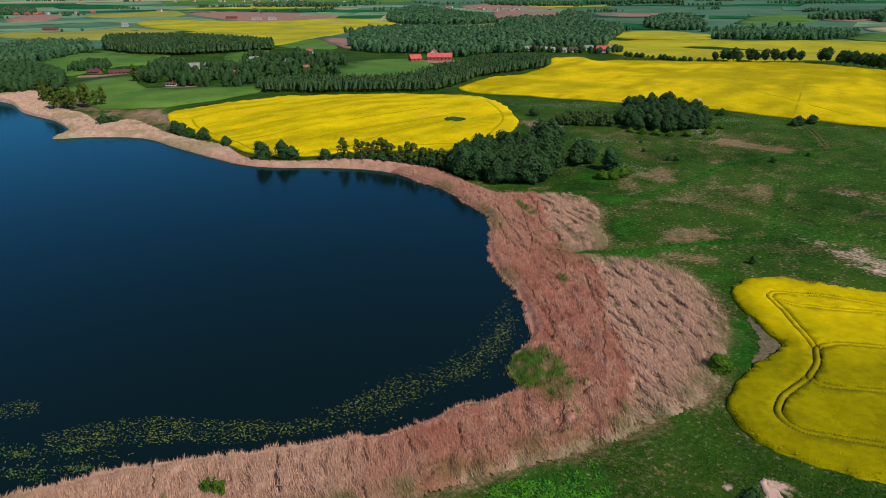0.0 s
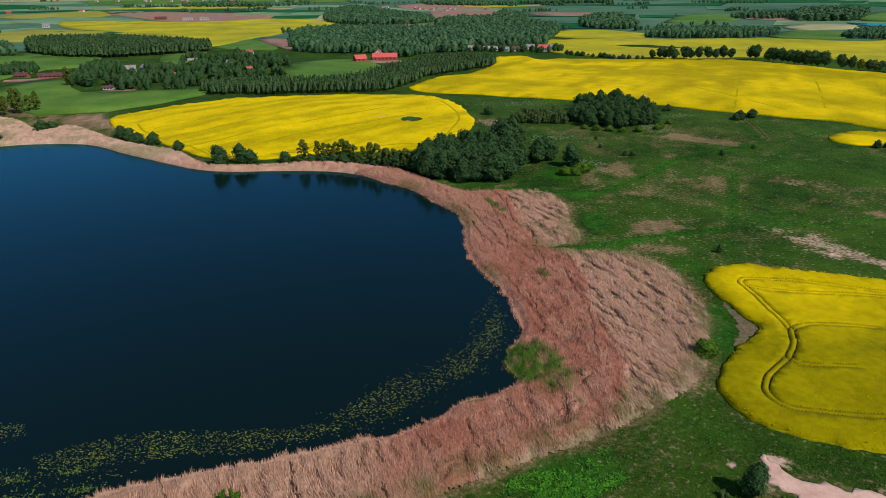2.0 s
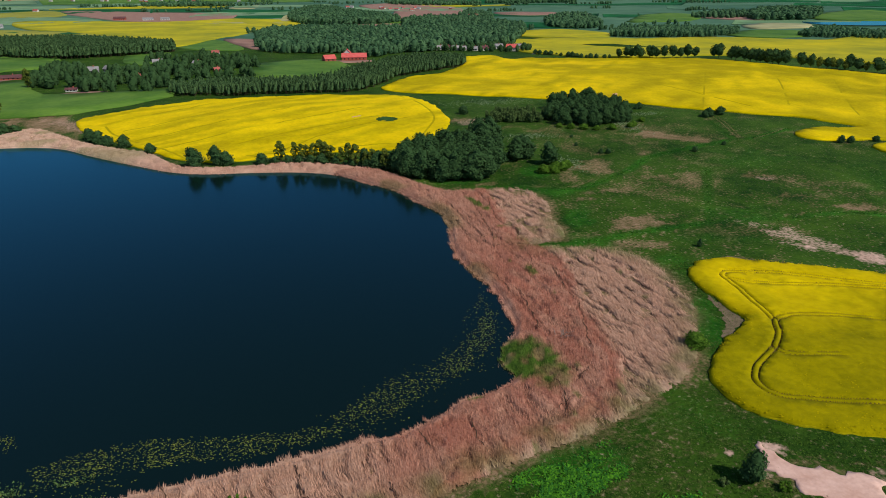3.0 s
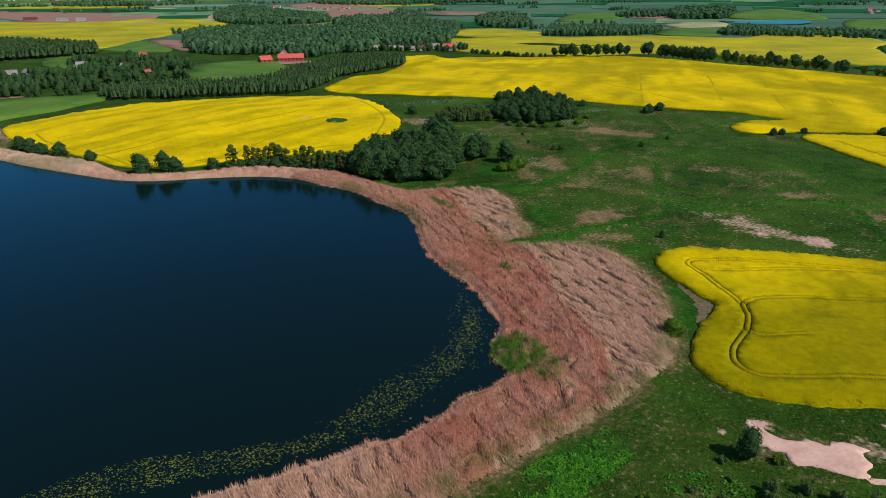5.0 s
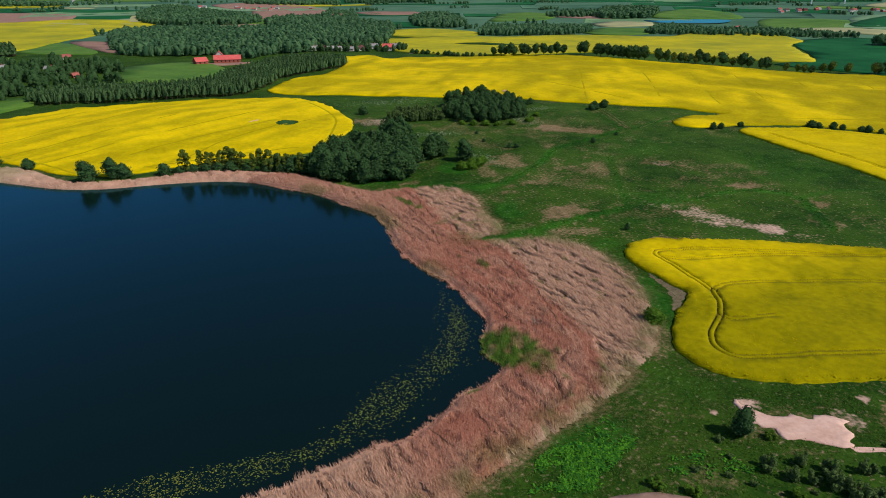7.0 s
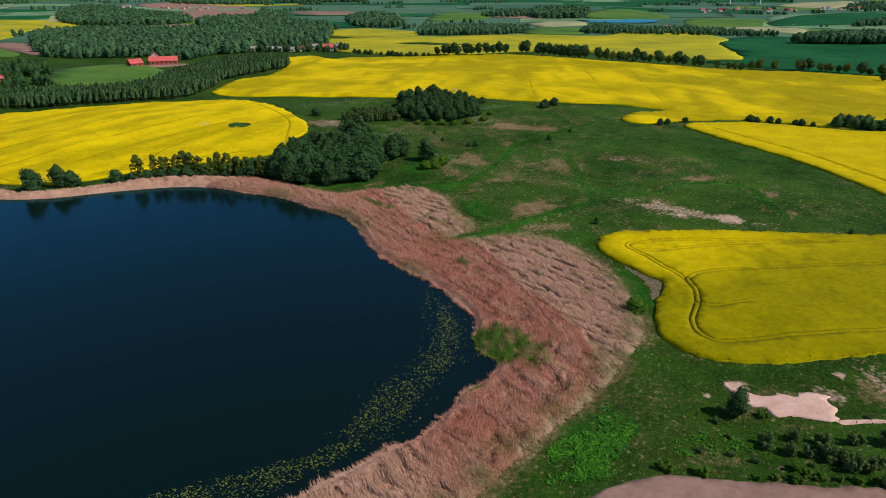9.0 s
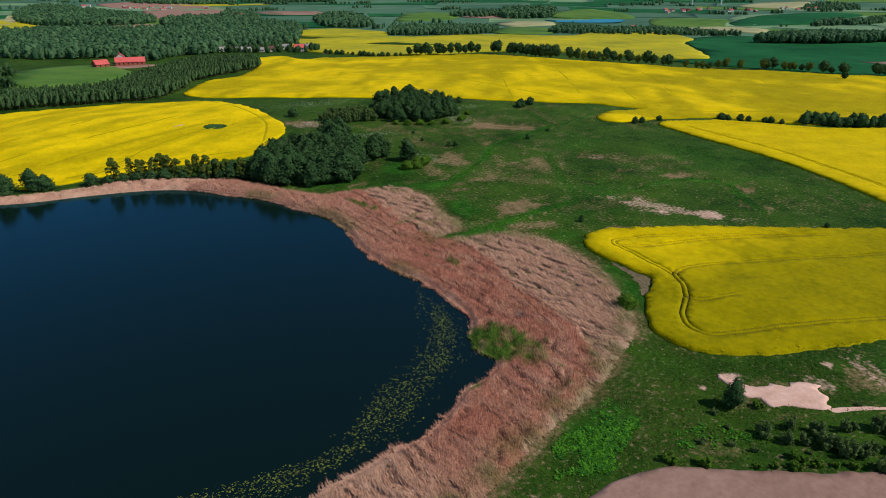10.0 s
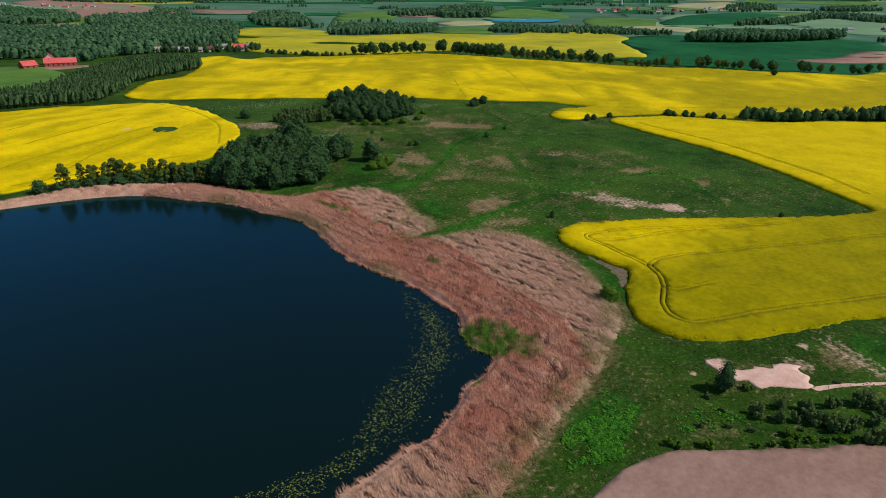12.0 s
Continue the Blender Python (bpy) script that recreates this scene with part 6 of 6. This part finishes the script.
# ---- small growth on the meadow ----
def tufts(name, spots, tall, wide, mat, label, category, seed, flat=0.0, marks=None):
    """Small leaning blades or leaves, one to a spot."""
    r = np.random.RandomState(seed)
    m = len(spots)
    x, y = spots.T
    z = height(x, y) - 0.03
    t, w = r.uniform(0.6, 1.3, m) * tall, r.uniform(0.6, 1.3, m) * wide
    a, b = r.uniform(0, 6.283, m), r.uniform(0, 6.283, m)
    ux, uy = np.cos(a) * w, np.sin(a) * w
    lx, ly = np.cos(b) * t * (0.35 + flat), np.sin(b) * t * (0.35 + flat)
    low = flat * t * 0.5
    v = np.stack([np.stack([x - ux, y - uy, z + low], 1), np.stack([x + ux, y + uy, z + low], 1),
                  np.stack([x + lx + ux * 0.8, y + ly + uy * 0.8, z + t * 0.9], 1), np.stack([x + lx - ux * 0.5, y + ly - uy * 0.5, z + t], 1)], 1).reshape(-1, 3)
    me = mesh_of(name, v, np.arange(4 * m).reshape(-1, 4), [mat], marks={k: np.repeat(q, 4) for k, q in (marks or {}).items()})
    tagged(new(name, me), label, category, kind="stuff")


PLOUGH = smooth_loop([(-8, 57), (-2, 63.5), (6, 66.3), (13, 66.3), (20, 64.5), (28, 59), (40, 51), (50, 43), (60, 20), (0, 5), (-25, 30)], 2)
PIT = smooth_loop([(49, 78.5), (52, 72.5), (62, 68), (62, 66), (57.5, 60.5), (51, 64), (47.5, 70.5)], 2)


def open_grass(p):
    ok = ~inside(NOSE, *p.T) & ~inside(PLOUGH, *p.T) & ~(inside(PIT, *p.T) & (gap_to(PIT, *p.T) > 0.7))
    return p[ok & ~(inside(REED_EDGE, *p.T) & (gap_to(REED_EDGE, *p.T) > 6)) & ~inside(SHORE, *p.T)]


def meadow_growth():
    r = np.random.RandomState(90)
    p = open_grass(np.concatenate([r.uniform((-15, 40), (100, 150), (60000, 2)), r.uniform((-10, 60), (70, 110), (50000, 2)), r.uniform((10, 150), (215, 300), (14000, 2))]))
    k = meadow_marks(*p.T)
    p, dry = p[k["sand"] < 0.3], k["dry"][k["sand"] < 0.3]
    keep = r.uniform(0, 1, len(p)) < 0.25 + 0.75 * patchy(*p.T, 3.5, 92)
    p, dry = p[keep], dry[keep]
    near = p[:, 1] < 130
    tufts("grass_tufts", p[near], 0.15, 0.13, GRASS, "uneven tufts of green and dry meadow grass", "grass", 93, 0.8, {"dry": dry[near] * 0.6})
    tufts("grass_tufts", p[~near], 0.20, 0.22, GRASS, "uneven tufts of green and dry meadow grass", "grass", 94, 1.2, {"dry": dry[~near] * 0.5})
    q = open_grass(r.uniform((-8, 62), (45, 95), (80000, 2)))
    q = q[r.uniform(0.25, 0.9, len(q)) < np.maximum(blob(*q.T, 15.5, 76.5, 11, 5.5, 22, 71, 0.9, 4), 0.45 * blob(*q.T, 33, 66, 10, 4, -30, 72, 0.9, 4)) * (0.3 + 0.9 * patchy(*q.T, 1.6, 73))]
    tufts("herb_leaves", q, 0.32, 0.15, HERB, "bright green broad-leaved herbs on damp ground", "herbs", 95, 0.9)
    w = open_grass(np.concatenate([r.normal((128, 316), (3.5, 9), (800, 2)), r.normal((149, 338), (6, 2), (300, 2)), r.normal((74, 301), (7, 3), (400, 2)), r.normal((76, 392), (16, 6), (900, 2)), r.normal((76, 250), (3, 6), (350, 2))]))
    tufts("white_blossom", w, 0.4, 0.16, FLOWER, "patches of white flowering herbs in the meadow", "flowers", 96, 0.9)


FLOWER = material("white_blossom", (0.10, 0.17, 0.07), (0.34, 0.40, 0.25), 2, island=0.5)
meadow_growth()


def wet_lines():
    """Dark sedge along the meadow ditches, and pale worn ruts of a track."""
    r = np.random.RandomState(101)
    for k, (line, thick) in enumerate(zip(DITCHES + [smooth_loop(q, 3.0, False) for q in (
            [(91, 268), (101, 271), (106, 259), (115, 259)], [(150, 177), (158, 174), (161.5, 170), (159, 164), (155, 156), (148, 144), (144, 137)],
            [(62, 168), (70, 160), (74, 152), (72, 146)])], (7, 4, 3, 5, 3, 2, 3, 6, 3))):
        p = np.repeat(line, thick * 2, 0) + r.normal(0, 1, (len(line) * thick * 2, 2)) * (0.45 + 0.9 * patchy(*np.repeat(line, thick * 2, 0).T, 9, 103))[:, None] + r.uniform(-1.5, 1.5, (len(line) * thick * 2, 1)) * np.repeat(np.gradient(line, axis=0), thick * 2, 0) / 3
        p = p[r.uniform(0, 1, len(p)) < 1.3 * patchy(*p.T, 8, 104 + k) - 0.1]
        tufts("sedge", open_grass(p), 0.3, 0.24, SEDGE, "dark green sedge along a meadow ditch", "sedge", 105 + k, 0.7)
    for k, q in enumerate(([(184, 328), (180.6, 313), (174.7, 295), (171.4, 283)], [(186.5, 328), (183, 313), (177, 295), (173, 284)], [(203, 295), (190, 286.5), (178, 280)])):
        line = smooth_loop(q, 0.5, False)
        p = np.repeat(line, 5, 0) + r.normal(0, 0.28, (len(line) * 5, 2))
        p = p[patchy(*p.T, 5, 120 + k) > 0.3]
        tufts("dry_grass", p, 0.12, 0.22, GRASS, "pale worn grass along a track", "grass", 121 + k, 1.5, {"dry": np.ones(len(p))})


SEDGE = material("dark_sedge", (0.006, 0.036, 0.004), (0.034, 0.115, 0.012), 3, island=0.5, through_light=0.1)
wet_lines()


def crop_growth():
    """Flower heads that break up the top and edge of the nearer rape."""
    r = np.random.RandomState(97)
    p = r.uniform((48, 62), (190, 150), (38000, 2))
    p = p[inside(NOSE, *p.T)]
    p = p[r.uniform(0, 1, len(p)) < 0.35 + 0.65 * patchy(*p.T, 2.2, 98)]
    m = len(p)
    x, y = p.T
    z = height(x, y) + 0.75 + r.uniform(-0.08, 0.10, m)
    a = r.uniform(0, 6.283, m)
    w = r.uniform(0.08, 0.20, m)
    ux, uy = np.cos(a) * w, np.sin(a) * w
    t = r.uniform(0.0, 0.07, (m, 2))
    v = np.stack([np.stack([x - ux, y - uy, z], 1), np.stack([x + uy, y - ux, z + t[:, 0]], 1), np.stack([x + ux, y + uy, z + t[:, 1]], 1), np.stack([x - uy, y + ux, z + t[:, 0] * 0.5], 1)], 1).reshape(-1, 3)
    thin = near_thin(x, y) * r.uniform(0.6, 1.05, m)
    me = mesh_of("rape_heads", v, np.arange(4 * m).reshape(-1, 4), [RAPE], marks={"thin": np.repeat(np.clip(thin, 0, 1), 4)})
    tagged(new("rape_heads", me), "yellow rape flower heads above the crop", "rape flowers", kind="stuff")


crop_growth()


def dead_wood(x, y, label):
    """A heap of bare branches."""
    r = np.random.RandomState(12)
    bits = []
    for _ in range(14):
        a, ln, h = r.uniform(0, 6.28), r.uniform(0.8, 2.0), r.uniform(0.3, 1.0)
        cx, cy = r.normal(0, 0.5, 2)
        bits.append(tube([(cx, cy, -0.2), (cx + math.cos(a) * ln * 0.5, cy + math.sin(a) * ln * 0.5, h), (cx + math.cos(a) * ln, cy + math.sin(a) * ln, h * 0.8)], [0.07, 0.05, 0.02], 5))
    v, f = joined(bits)
    ob = tagged(new("dead_branches", mesh_of("dead_branches", v, f, [TWIG], smooth=True)), label, "branches")
    ob.location = (x, y, float(height(np.array([x]), np.array([y]))[0]) + 1.75)


dead_wood(28.0, 117.0, "heap of bare grey branches on the reeds")


def stone_heap(x, y):
    r = np.random.RandomState(13)
    bm = bmesh.new()
    for _ in range(16):
        m = pose(*(r.normal(0, 0.9, 2)), r.uniform(0.2, 0.9), *r.uniform(0, 360, 3)) @ Matrix.Diagonal((r.uniform(0.4, 0.9), r.uniform(0.4, 0.8), r.uniform(0.3, 0.6), 1))
        bmesh.ops.create_icosphere(bm, subdivisions=1, radius=1.0, matrix=m)
    me = bpy.data.meshes.new("stone_heap")
    bm.to_mesh(me)
    bm.free()
    me.materials.append(SAND)
    ob = tagged(new("stone_heap", me), "heap of pale pinkish field stones in the rape", "stones")
    ob.location = (x, y, float(height(np.array([x]), np.array([y]))[0]) + 0.5)


stone_heap(154, 392)


def turbine(x, y, turn, label):
    ob = new("wind_turbine")
    ob.matrix_basis = pose(x, y, float(height(np.array([x]), np.array([y]))[0]), 0, 0, turn)
    v, f = tube([(0, 0, -1), (0, 0, 30), (0, 0, 64)], [2.2, 1.8, 1.2], 10)
    part("tower", mesh_of("tower", v, f, [WHITE], smooth=True), None, ob)
    bm = bmesh.new()
    box(bm, -1.5, 1.5, -2.5, 5, 63, 66)
    bmesh.ops.bevel(bm, geom=bm.edges[:], offset=0.4, segments=1, affect="EDGES")
    part("nacelle", bm, WHITE, ob)
    for k in range(3):
        a = radians(25 + 120 * k)
        dx, dz = math.sin(a), math.cos(a)
        bm = bmesh.new()
        p = [bm.verts.new((dx * s - dz * w, -3 + o, 64.5 + dz * s + dx * w)) for o in (-0.2, 0.2) for s, w in ((0.5, -0.6), (0.5, 0.6), (8, 1.4), (28, 0.25), (28, -0.1), (8, -0.7))]
        bm.faces.new(p[:6])
        bm.faces.new(p[6:][::-1])
        for q in range(6):
            bm.faces.new((p[q], p[6 + q], p[6 + (q + 1) % 6], p[(q + 1) % 6]))
        part("blade", bm, WHITE, ob)
    tagged(ob, label, "wind turbine", "wind turbines")


turbine(1863, 1655, 35, "white wind turbine far off among fields")
turbine(1953, 1609, 35, "white wind turbine far off among fields")
